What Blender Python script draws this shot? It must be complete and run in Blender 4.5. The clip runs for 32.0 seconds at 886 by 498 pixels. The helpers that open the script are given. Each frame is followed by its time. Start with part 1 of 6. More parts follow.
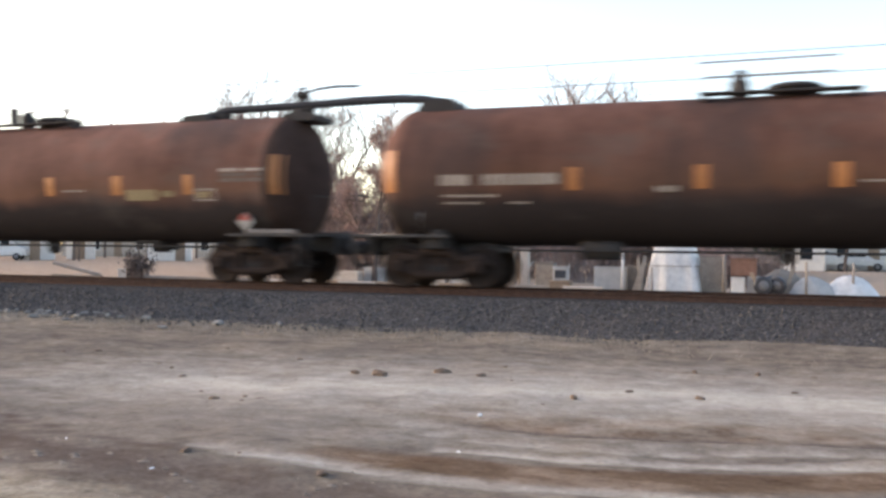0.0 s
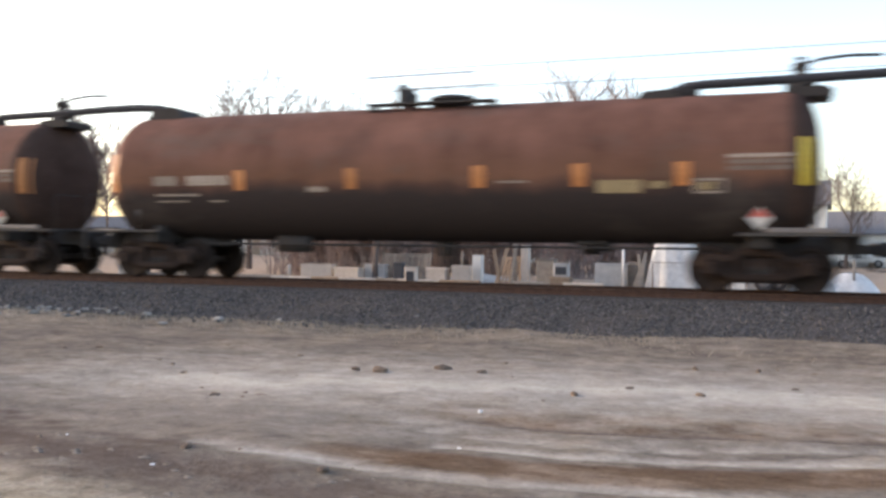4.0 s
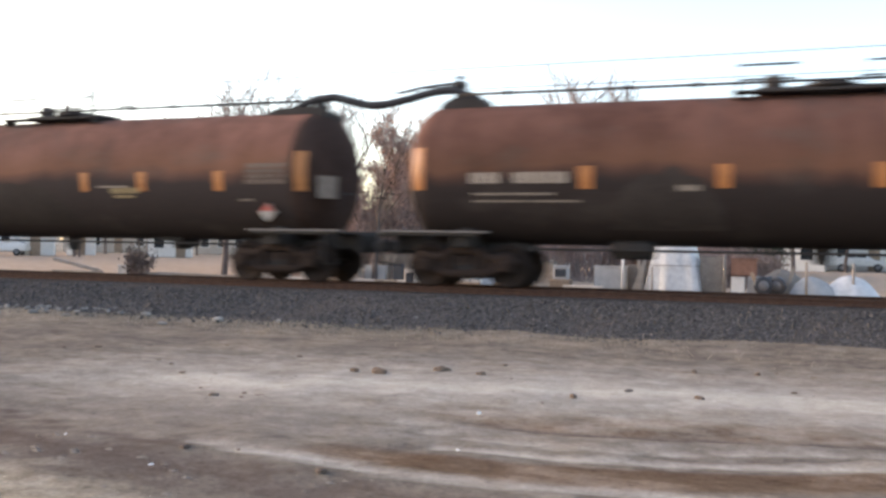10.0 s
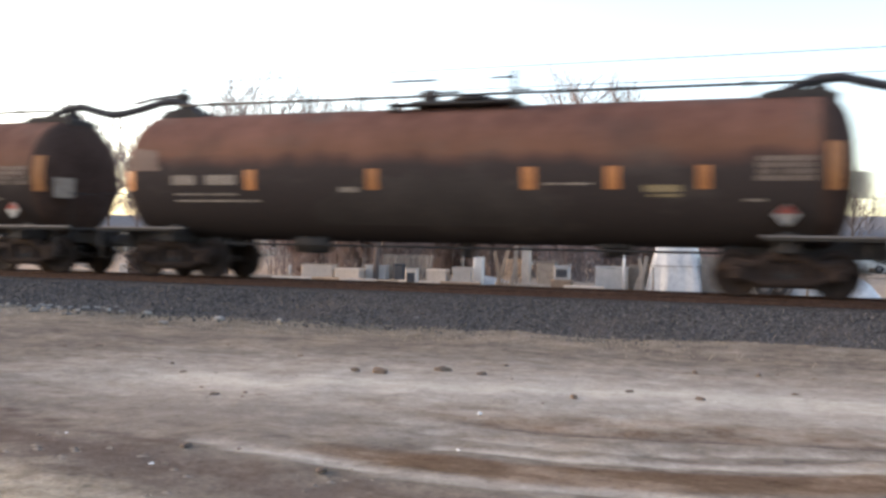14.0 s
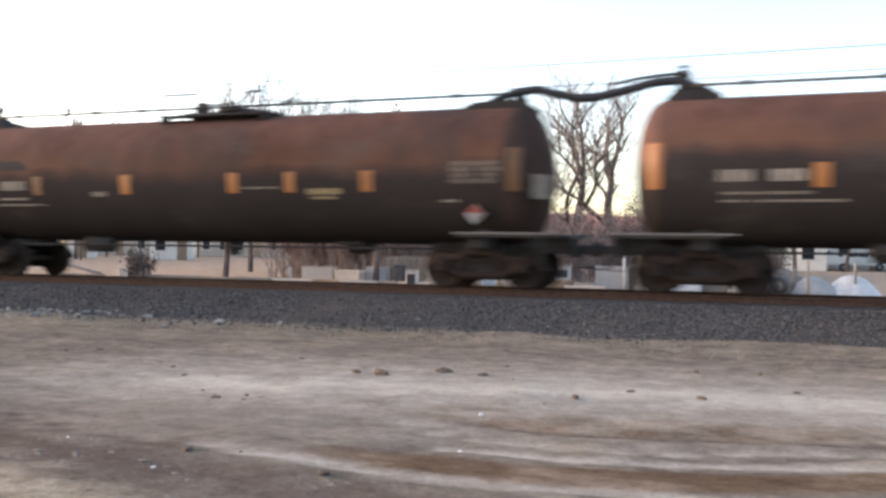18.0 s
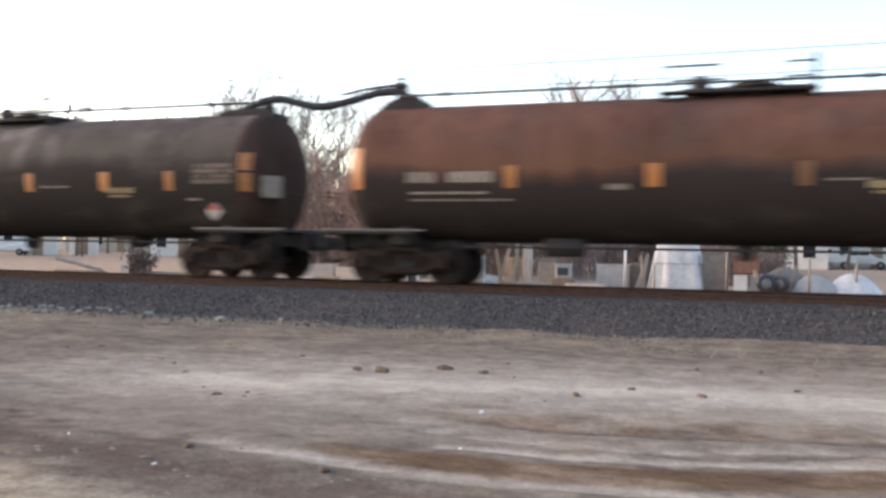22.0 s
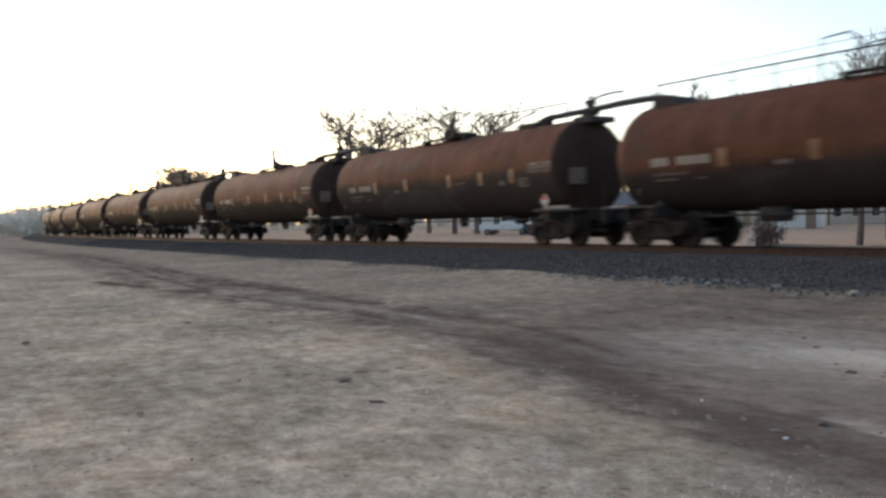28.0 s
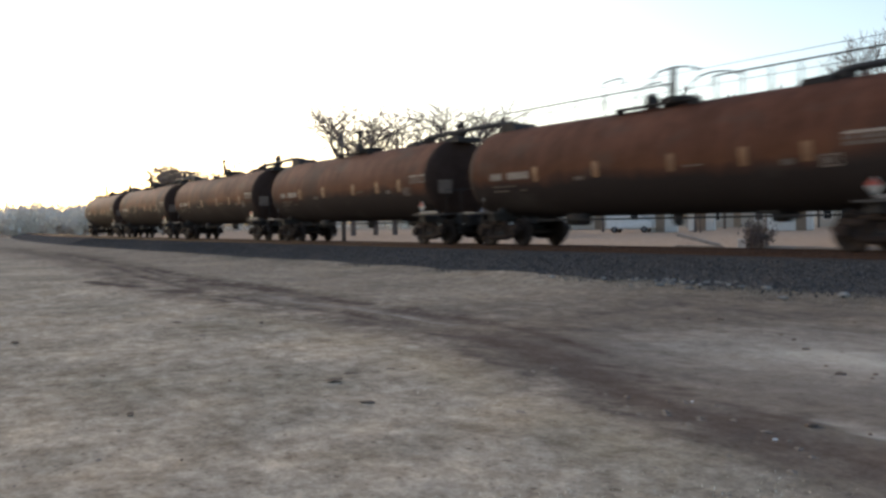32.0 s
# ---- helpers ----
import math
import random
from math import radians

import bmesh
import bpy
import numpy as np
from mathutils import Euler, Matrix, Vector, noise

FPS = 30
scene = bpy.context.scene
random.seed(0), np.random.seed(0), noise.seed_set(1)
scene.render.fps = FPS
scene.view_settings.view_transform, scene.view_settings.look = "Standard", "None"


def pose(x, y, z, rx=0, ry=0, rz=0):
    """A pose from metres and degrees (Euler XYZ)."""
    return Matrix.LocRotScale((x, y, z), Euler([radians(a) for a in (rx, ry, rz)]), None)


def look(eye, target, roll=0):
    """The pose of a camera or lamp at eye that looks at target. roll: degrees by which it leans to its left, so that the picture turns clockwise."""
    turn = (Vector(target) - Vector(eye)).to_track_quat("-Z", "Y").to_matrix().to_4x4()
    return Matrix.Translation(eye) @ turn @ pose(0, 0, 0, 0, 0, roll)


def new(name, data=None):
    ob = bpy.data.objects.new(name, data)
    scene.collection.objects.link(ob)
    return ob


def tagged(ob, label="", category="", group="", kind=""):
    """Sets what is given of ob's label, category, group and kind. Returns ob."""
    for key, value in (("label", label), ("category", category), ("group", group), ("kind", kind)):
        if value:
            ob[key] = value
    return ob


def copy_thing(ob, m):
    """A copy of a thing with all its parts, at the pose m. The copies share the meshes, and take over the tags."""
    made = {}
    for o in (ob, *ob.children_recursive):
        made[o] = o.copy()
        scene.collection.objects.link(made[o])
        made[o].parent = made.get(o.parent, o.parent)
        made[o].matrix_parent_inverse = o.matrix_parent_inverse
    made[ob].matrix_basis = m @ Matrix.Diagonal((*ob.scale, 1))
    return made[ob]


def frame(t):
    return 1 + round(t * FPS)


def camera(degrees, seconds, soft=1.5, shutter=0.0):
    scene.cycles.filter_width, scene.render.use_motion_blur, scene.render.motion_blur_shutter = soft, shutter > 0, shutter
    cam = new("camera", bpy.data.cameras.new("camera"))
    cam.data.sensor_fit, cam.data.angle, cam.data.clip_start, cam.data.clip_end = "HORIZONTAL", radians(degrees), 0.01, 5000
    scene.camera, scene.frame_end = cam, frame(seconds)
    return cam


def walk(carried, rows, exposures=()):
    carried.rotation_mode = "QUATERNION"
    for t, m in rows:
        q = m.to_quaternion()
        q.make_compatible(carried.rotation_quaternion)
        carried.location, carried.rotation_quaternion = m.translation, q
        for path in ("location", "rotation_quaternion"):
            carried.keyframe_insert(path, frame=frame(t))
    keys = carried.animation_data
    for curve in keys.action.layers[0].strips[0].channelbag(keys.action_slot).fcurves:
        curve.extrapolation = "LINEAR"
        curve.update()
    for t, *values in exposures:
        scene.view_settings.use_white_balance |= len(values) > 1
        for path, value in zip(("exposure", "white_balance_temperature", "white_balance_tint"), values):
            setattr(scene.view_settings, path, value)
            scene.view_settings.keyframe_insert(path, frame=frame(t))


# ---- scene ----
cam = camera(51.65, 32.0, soft=2.9, shutter=0.5)
EYE = (0.0, 0.0, 1.64)

# seconds, heading left of the track's square, pitch, lean
ROWS = [
    (0.0, 19.53, -0.11, 0.58),
    (0.5, 19.52, -0.16, 0.44),
    (1.0, 19.53, -0.19, 0.40),
    (1.5, 19.56, -0.23, 0.51),
    (2.0, 19.56, -0.25, 0.60),
    (2.5, 19.57, -0.28, 0.68),
    (3.0, 19.57, -0.29, 0.71),
    (3.5, 19.55, -0.31, 0.65),
    (5.5, 19.59, -0.34, 0.57),
    (6.0, 19.61, -0.32, 0.60),
    (6.5, 19.62, -0.31, 0.69),
    (7.0, 19.57, -0.28, 0.79),
    (7.5, 19.57, -0.30, 0.38),
    (8.0, 19.60, -0.28, 0.41),
    (8.5, 19.59, -0.25, 0.76),
    (9.0, 19.57, -0.28, 0.61),
    (9.5, 19.58, -0.24, 0.77),
    (10.0, 19.55, -0.23, 0.93),
    (10.5, 19.54, -0.25, 1.01),
    (11.0, 19.54, -0.27, 1.04),
    (11.5, 19.55, -0.30, 0.97),
    (12.0, 19.51, -0.30, 0.75),
    (12.5, 19.51, -0.29, 0.64),
    (13.0, 19.54, -0.33, 0.40),
    (13.5, 19.63, -0.25, 0.75),
    (14.0, 19.62, -0.23, 1.11),
    (14.5, 19.62, -0.24, 0.90),
    (16.5, 19.63, -0.19, 0.37),
    (17.0, 19.63, -0.18, 0.32),
    (17.5, 19.65, -0.14, 0.50),
    (18.0, 19.63, -0.15, 0.66),
    (18.5, 19.64, -0.19, 0.79),
    (19.0, 19.64, -0.20, 0.78),
    (19.5, 19.67, -0.20, 0.72),
    (20.0, 19.71, -0.21, 0.78),
    (20.5, 19.73, -0.21, 0.75),
    (21.0, 19.75, -0.26, 0.79),
    (21.5, 19.72, -0.27, 0.86),
    (22.0, 19.69, -0.31, 0.79),
    (22.5, 19.67, -0.34, 0.81),
    (23.0, 22.47, -0.48, 0.49),
    (23.1, 24.48, -0.44, -0.14),
    (23.3, 28.55, 0.09, -0.60),
    (23.5, 32.38, 0.69, -0.67),
    (23.7, 36.24, 0.72, -0.41),
    (23.9, 39.10, 0.67, -0.53),
    (24.0, 40.34, 0.66, -0.38),
    (24.1, 41.81, 0.50, -0.40),
    (24.3, 44.03, 0.29, -0.57),
    (24.5, 46.04, -0.09, -1.17),
    (25.0, 51.30, -1.09, -1.88),
    (25.5, 54.60, -1.64, -1.86),
    (26.0, 57.11, -2.01, -1.57),
    (26.5, 57.92, -1.97, -1.84),
    (28.5, 57.31, -1.79, -1.28),
    (29.0, 57.16, -1.86, -1.40),
    (29.5, 57.20, -1.77, -1.45),
    (30.0, 57.17, -1.61, -1.47),
    (30.5, 57.07, -1.57, -1.43),
    (31.0, 57.00, -1.56, -1.29),
    (31.5, 57.00, -1.68, -1.33),
    (32.0, 56.93, -1.77, -1.16),
]
walk(cam, [(t, Matrix.Translation(EYE) @ pose(0, 0, 0, 90 + p, 0, y) @ pose(0, 0, 0, 0, 0, r)) for t, y, p, r in ROWS],
     [(0.0, 1.71, 6800, 17), (22.5, 1.71, 6800, 17), (24.0, 1.57, 6700, 15), (26.0, 1.14, 6450, 12), (29.0, 0.74, 6350, 11), (32.0, 0.69, 6300, 11)])

# ---------------------------------------------------------------- light
SUN_AZ, SUN_EL = 92.0, 16.0      # degrees left of the square to the track, and above the horizon
world = bpy.data.worlds.new("sky")
scene.world = world
world.use_nodes = True
wn = world.node_tree
for n in list(wn.nodes):
    wn.nodes.remove(n)
sky = wn.nodes.new("ShaderNodeTexSky")
sky.sky_type = "NISHITA"
sky.sun_disc = False
sky.sun_elevation = radians(SUN_EL)
sky.sun_rotation = radians(-SUN_AZ)
sky.altitude = 200
sky.air_density, sky.dust_density, sky.ozone_density = 1.0, 2.0, 0.6
bg = wn.nodes.new("ShaderNodeBackground")
bg.inputs["Strength"].default_value = 0.15
wo = wn.nodes.new("ShaderNodeOutputWorld")
wn.links.new(sky.outputs["Color"], bg.inputs["Color"])
wn.links.new(bg.outputs["Background"], wo.inputs["Surface"])
sun = new("sun", bpy.data.lights.new("sun", "SUN"))
sun.data.energy, sun.data.angle, sun.data.color = 0.7, radians(12), (1.0, 0.9, 0.8)
sd = Vector((-math.sin(radians(SUN_AZ)) * math.cos(radians(SUN_EL)), math.cos(radians(SUN_AZ)) * math.cos(radians(SUN_EL)), math.sin(radians(SUN_EL))))
sun.matrix_world = look((0, 0, 60), Vector((0, 0, 60)) - sd)

# ---------------------------------------------------------------- materials


def material(name, build):
    m = bpy.data.materials.new(name)
    m.use_nodes = True
    t = m.node_tree
    b = t.nodes["Principled BSDF"]
    build(t, b)
    return m


def node(t, kind, **kw):
    n = t.nodes.new(kind)
    for k, v in kw.items():
        n.inputs[k].default_value = v
    return n


def coords(t, which="Object"):
    return t.nodes.new("ShaderNodeTexCoord").outputs[which]


def noise_tex(t, vec, scale, detail=4.0, rough=0.6):
    n = node(t, "ShaderNodeTexNoise", Scale=scale, Detail=detail, Roughness=rough)
    t.links.new(vec, n.inputs["Vector"])
    return n.outputs["Fac"]


def ramp(t, fac, stops):
    r = t.nodes.new("ShaderNodeValToRGB")
    e = r.color_ramp.elements
    while len(e) < len(stops):
        e.new(0.5)
    for el, (p, c) in zip(e, stops):
        el.position, el.color = p, (*c, 1)
    t.links.new(fac, r.inputs["Fac"])
    return r.outputs["Color"]


def mix(t, fac, a, b, mode="MIX"):
    m = t.nodes.new("ShaderNodeMix")
    m.data_type, m.blend_type = "RGBA", mode
    for key, val in ((0, fac), (6, a), (7, b)):
        if isinstance(val, (int, float)):
            m.inputs[key].default_value = val
        elif isinstance(val, tuple):
            m.inputs[key].default_value = (*val, 1)
        else:
            t.links.new(val, m.inputs[key])
    return m.outputs[2]


def bump(t, b, height, strength=0.3, distance=0.02):
    n = node(t, "ShaderNodeBump", Strength=strength, Distance=distance)
    t.links.new(height, n.inputs["Height"])
    t.links.new(n.outputs["Normal"], b.inputs["Normal"])


def maths(t, op, a, b=0.0):
    n = t.nodes.new("ShaderNodeMath")
    n.operation = op
    for i, v in enumerate((a, b)):
        if isinstance(v, (int, float)):
            n.inputs[i].default_value = v
        else:
            t.links.new(v, n.inputs[i])
    return n.outputs[0]


def mapped(t, vec, scale):
    m = t.nodes.new("ShaderNodeMapping")
    m.inputs["Scale"].default_value = scale
    t.links.new(vec, m.inputs["Vector"])
    return m.outputs["Vector"]


TONE = 1.22            # all base colours share this step


def grainy(name, a, b, scale=6.0, rough=0.8, metal=0.0, bump_scale=40.0, bump_strength=0.25, spread=0.0):
    """Two-tone surface with broad mottling, fine grain and relief."""
    a, b = (tuple(min(0.82, c * TONE) for c in q) for q in (a, b))
    def build(t, bs):
        v = coords(t)
        col = ramp(t, noise_tex(t, v, scale, 6), [(0.3, a), (0.7, b)])
        fine = noise_tex(t, v, bump_scale, 5, 0.7)
        col = mix(t, 0.35, col, ramp(t, fine, [(0.25, tuple(c * 0.55 for c in a)), (0.75, tuple(min(1, c * 1.35) for c in b))]))
        if spread:
            info = t.nodes.new("ShaderNodeObjectInfo")
            hs = node(t, "ShaderNodeHueSaturation")
            t.links.new(maths(t, "ADD", maths(t, "MULTIPLY", info.outputs["Random"], spread), 1 - spread / 2), hs.inputs["Value"])
            t.links.new(col, hs.inputs["Color"])
            col = hs.outputs["Color"]
        t.links.new(col, bs.inputs["Base Color"])
        bs.inputs["Roughness"].default_value = rough
        if rough > 0.6:
            bs.inputs["Specular IOR Level"].default_value = 0.08
        bs.inputs["Metallic"].default_value = metal
        bump(t, bs, fine, bump_strength, 0.01)
    return material(name, build)


def tank_paint(name, dusty, dusty2, paint, level, runs=0.0):
    """Weathered shell: dusty brown above, black road grime, oil and painted underside shade below with a ragged edge,
    drips and faint ring welds.
    """
    def build(t, bs):
        v = coords(t)
        info = t.nodes.new("ShaderNodeObjectInfo")
        off = t.nodes.new("ShaderNodeVectorMath")
        off.operation = "ADD"
        comb = t.nodes.new("ShaderNodeCombineXYZ")
        t.links.new(maths(t, "MULTIPLY", info.outputs["Random"], 300.0), comb.inputs[0])
        t.links.new(v, off.inputs[0])
        t.links.new(comb.outputs[0], off.inputs[1])
        o = off.outputs[0]
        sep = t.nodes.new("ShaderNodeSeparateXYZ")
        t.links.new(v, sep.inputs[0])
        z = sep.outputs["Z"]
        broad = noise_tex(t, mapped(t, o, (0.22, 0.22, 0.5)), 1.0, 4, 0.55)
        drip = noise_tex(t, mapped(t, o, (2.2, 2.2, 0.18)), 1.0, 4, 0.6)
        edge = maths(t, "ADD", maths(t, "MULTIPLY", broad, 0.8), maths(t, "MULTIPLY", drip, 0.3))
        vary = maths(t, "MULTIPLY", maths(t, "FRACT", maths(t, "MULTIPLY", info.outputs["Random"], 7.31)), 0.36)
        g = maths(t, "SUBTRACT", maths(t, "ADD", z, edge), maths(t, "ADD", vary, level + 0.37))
        # dark lower shell by height: road grime and the underside's shade in one colour
        grime_shade = t.nodes.new("ShaderNodeMapRange")
        grime_shade.inputs["From Min"].default_value, grime_shade.inputs["From Max"].default_value = -0.17, 0.2
        t.links.new(g, grime_shade.inputs["Value"])
        tone = ramp(t, noise_tex(t, mapped(t, o, (0.5, 0.5, 0.9)), 1.0, 5), [(0.3, dusty), (0.7, dusty2)])
        streak = ramp(t, drip, [(0.35, tuple(c * 0.72 for c in dusty)), (0.65, tuple(c * 1.12 for c in dusty2))])
        top = mix(t, 0.45, tone, streak)
        # ochre road dust gathers just above the dark lower part
        dust = ramp(t, maths(t, "ADD", maths(t, "MULTIPLY", g, 0.5), 0.5), [(0.45, (0, 0, 0)), (0.6, (0.55, 0.55, 0.55)), (0.9, (0, 0, 0))])
        top = mix(t, dust, top, (dusty2[0] * 1.08, dusty2[1] * 1.08, dusty2[2] * 0.85))
        blot = noise_tex(t, mapped(t, o, (0.45, 0.45, 0.8)), 1.0, 5, 0.6)
        top = mix(t, 0.7, top, ramp(t, blot, [(0.3, (0.3, 0.3, 0.3)), (0.5, (0.5, 0.5, 0.5)), (0.7, (0.66, 0.65, 0.64))]), "OVERLAY")
        col = mix(t, grime_shade.outputs["Result"], paint, top)
        soot = noise_tex(t, mapped(t, o, (0.33, 0.33, 0.12)), 1.0, 3, 0.55)
        col = mix(t, ramp(t, soot, [(0.56, (0, 0, 0)), (0.72, (0.75, 0.75, 0.75))]), col, tuple(c * 1.25 for c in paint))
        if runs:
            wash = noise_tex(t, mapped(t, o, (1.5, 1.5, 0.07)), 1.0, 3, 0.5)
            upper = ramp(t, maths(t, "MULTIPLY", z, 0.2), [(0.5, (0, 0, 0)), (0.62, (1, 1, 1))])
            where = ramp(t, noise_tex(t, mapped(t, o, (0.12, 0.12, 0.12)), 1.0, 2, 0.5), [(0.46, (0, 0, 0)), (0.56, (1, 1, 1))])
            m = mix(t, 1.0, mix(t, 1.0, ramp(t, wash, [(0.5, (0, 0, 0)), (0.62, (runs, runs, runs))]), upper, "MULTIPLY"), where, "MULTIPLY")
            col = mix(t, m, col, (0.24, 0.2, 0.185))
        haze = noise_tex(t, mapped(t, o, (0.3, 0.3, 0.7)), 1.7, 4, 0.55)
        col = mix(t, ramp(t, haze, [(0.55, (0, 0, 0)), (0.75, (0.5, 0.5, 0.5))]), col, tuple(dusty2[1] * c for c in (1.35, 1.15, 1.0)))
        fine = noise_tex(t, o, 14.0, 6, 0.7)
        col = mix(t, 0.13, col, ramp(t, fine, [(0.3, tuple(c * 0.5 for c in paint)), (0.75, dusty2)]))
        hs = node(t, "ShaderNodeHueSaturation")
        t.links.new(maths(t, "ADD", maths(t, "MULTIPLY", info.outputs["Random"], 0.35 * TONE), 0.82 * TONE), hs.inputs["Value"])
        t.links.new(col, hs.inputs["Color"])
        t.links.new(hs.outputs["Color"], bs.inputs["Base Color"])
        bs.inputs["Roughness"].default_value = 0.75
        bs.inputs["Specular IOR Level"].default_value = 0.04
        bump(t, bs, fine, 0.12, 0.01)
    return material(name, build)


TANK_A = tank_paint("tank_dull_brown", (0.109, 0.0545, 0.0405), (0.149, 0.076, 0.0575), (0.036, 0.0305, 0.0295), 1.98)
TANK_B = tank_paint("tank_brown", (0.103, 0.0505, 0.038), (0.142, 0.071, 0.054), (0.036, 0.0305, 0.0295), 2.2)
TANK_SOOT_SHADE = tank_paint("tank_brown_high_soot_shade", (0.103, 0.0505, 0.038), (0.142, 0.071, 0.054), (0.038, 0.032, 0.0305), 2.55)
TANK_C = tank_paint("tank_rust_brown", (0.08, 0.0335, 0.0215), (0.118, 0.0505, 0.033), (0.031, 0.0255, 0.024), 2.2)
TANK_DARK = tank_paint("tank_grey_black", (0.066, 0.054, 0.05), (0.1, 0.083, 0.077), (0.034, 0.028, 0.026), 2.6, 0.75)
# front tank ends face away from the sun; their shade is in this colour
HEAD_SHADED = grainy("shade_black_tank_end", (0.027, 0.0165, 0.013), (0.058, 0.036, 0.029), 1.6, 0.85, 0, 16, 0.15, 0.3)
STEEL = grainy("sooty_black_steel", (0.026, 0.0235, 0.023), (0.052, 0.046, 0.044), 3.0, 0.7, 0, 30, 0.3, 0.2)
TRUCKM = grainy("rusty_truck_casting", (0.02, 0.014, 0.012), (0.035, 0.024, 0.02), 4.0, 0.8, 0, 30, 0.4, 0.3)
WHEELM = grainy("dull_wheel_steel", (0.02, 0.0145, 0.0125), (0.035, 0.0255, 0.022), 4.0, 0.7, 0.1, 26, 0.2)
GREYRAIL = grainy("grey_painted_bar", (0.11, 0.1, 0.1), (0.2, 0.19, 0.18), 5.0, 0.6)
STEPM = grainy("worn_step_plate", (0.036, 0.032, 0.03), (0.08, 0.072, 0.068), 5.0, 0.7)
HOSEM = grainy("black_rubber_hose", (0.02, 0.02, 0.024), (0.05, 0.05, 0.055), 5.0, 0.7)
ORANGE = grainy("faded_orange_reflector", (0.27, 0.095, 0.026), (0.39, 0.15, 0.045), 4.0, 0.5, 0, 18, 0.05, 0.3)
DULLORANGE = grainy("grimy_orange_reflector", (0.12, 0.054, 0.025), (0.19, 0.085, 0.032), 4.0, 0.6, 0, 18, 0.05, 0.3)
YELLOW = grainy("clean_yellow_reflector", (0.68, 0.37, 0.03), (0.8, 0.47, 0.05), 4.0, 0.5, 0, 18, 0.05)
PATCH = grainy("dull_soot_stain", (0.033, 0.027, 0.025), (0.056, 0.045, 0.0405), 1.2, 0.8, 0, 14, 0.1)
STENCIL = grainy("dirty_white_lettering", (0.17, 0.135, 0.11), (0.33, 0.275, 0.23), 5.0, 0.7, 0, 22, 0.05, 0.4)
STENCIL_DIM = grainy("worn_faint_lettering", (0.105, 0.078, 0.063), (0.165, 0.127, 0.105), 5.0, 0.75, 0, 22, 0.05, 0.3)
YELLOWTXT = grainy("dirty_yellow_lettering", (0.2, 0.148, 0.08), (0.31, 0.235, 0.135), 5.0, 0.7, 0, 18, 0.05, 0.3)
PALEBAR = grainy("pale_worn_steel_bar", (0.075, 0.066, 0.062), (0.15, 0.13, 0.122), 5.0, 0.6)
PALEWEAR = grainy("pale_worn_paint", (0.13, 0.088, 0.068), (0.18, 0.125, 0.1), 3.0, 0.8, 0, 16, 0.1)
WHITE = grainy("white_paint", (0.5, 0.475, 0.44), (0.66, 0.63, 0.595), 3.0, 0.5)
RED = grainy("red_paint", (0.45, 0.1, 0.08), (0.55, 0.14, 0.11), 4.0, 0.5)
RAILM = grainy("rusted_rail", (0.046, 0.027, 0.021), (0.09, 0.053, 0.041), 6.0, 0.75, 0.2, 30, 0.3)
TIEM = grainy("weathered_tie", (0.07, 0.048, 0.038), (0.14, 0.1, 0.08), 5.0, 0.9, 0, 25, 0.5, 0.4)
BARK = grainy("bark", (0.07, 0.054, 0.048), (0.155, 0.125, 0.11), 3.0, 0.9, 0, 20, 0.6, 0.4)
TWIG = grainy("fine_twigs", (0.13, 0.1, 0.09), (0.24, 0.19, 0.175), 3.0, 0.9, 0, 20, 0.3, 0.3)
DEADLEAF = grainy("dead_leaves", (0.22, 0.14, 0.115), (0.36, 0.255, 0.22), 2.0, 0.85, 0, 18, 0.2)
EVERGREEN = grainy("evergreen_needles", (0.025, 0.04, 0.025), (0.06, 0.085, 0.05), 2.0, 0.8, 0, 18, 0.3)
BRUSH = grainy("grey_brush", (0.13, 0.095, 0.08), (0.25, 0.19, 0.165), 2.0, 0.9, 0, 18, 0.3)
# woods on the horizon: distance haze is put into the pale base colour
FARWOOD_HAZED = grainy("far_winter_woods_hazed", (0.56, 0.5, 0.44), (0.7, 0.63, 0.56), 0.2, 0.95, 0, 2, 0.1)
THICKET = grainy("pinkish_brown_thicket", (0.19, 0.135, 0.112), (0.33, 0.25, 0.215), 2.0, 0.9, 0, 20, 0.3, 0.3)
DRYGRASS = grainy("dry_grass_blades", (0.45, 0.41, 0.33), (0.6, 0.55, 0.46), 2.0, 0.85)
TUFT = grainy("dark_dead_weeds", (0.115, 0.097, 0.08), (0.21, 0.18, 0.152), 1.4, 0.95, 0, 18, 0.4)
WEEDS = grainy("grey_dead_weeds", (0.19, 0.16, 0.125), (0.31, 0.27, 0.22), 2.0, 0.9)
SIDING = grainy("pale_siding", (0.5, 0.472, 0.435), (0.64, 0.61, 0.57), 2.0, 0.7)
TANWALL = grainy("tan_wall", (0.36, 0.31, 0.26), (0.46, 0.4, 0.34), 2.0, 0.8)
BRICK = grainy("orange_brick", (0.16, 0.085, 0.06), (0.24, 0.135, 0.098), 6.0, 0.85, 0, 30, 0.4)
ROOFM = grainy("grey_shingles", (0.1, 0.1, 0.105), (0.2, 0.19, 0.19), 5.0, 0.9, 0, 25, 0.5)
REDROOF = grainy("faded_red_roof", (0.26, 0.13, 0.1), (0.36, 0.2, 0.16), 5.0, 0.9)
TARP = grainy("white_tarpaulin", (0.43, 0.42, 0.405), (0.58, 0.57, 0.55), 1.5, 0.5, 0, 5, 0.6)
RAWWOOD = grainy("raw_timber", (0.19, 0.138, 0.098), (0.3, 0.225, 0.165), 4.0, 0.8, 0, 22, 0.4, 0.4)
GREYWOOD = grainy("grey_timber", (0.16, 0.135, 0.115), (0.28, 0.24, 0.2), 4.0, 0.85, 0, 22, 0.4, 0.4)
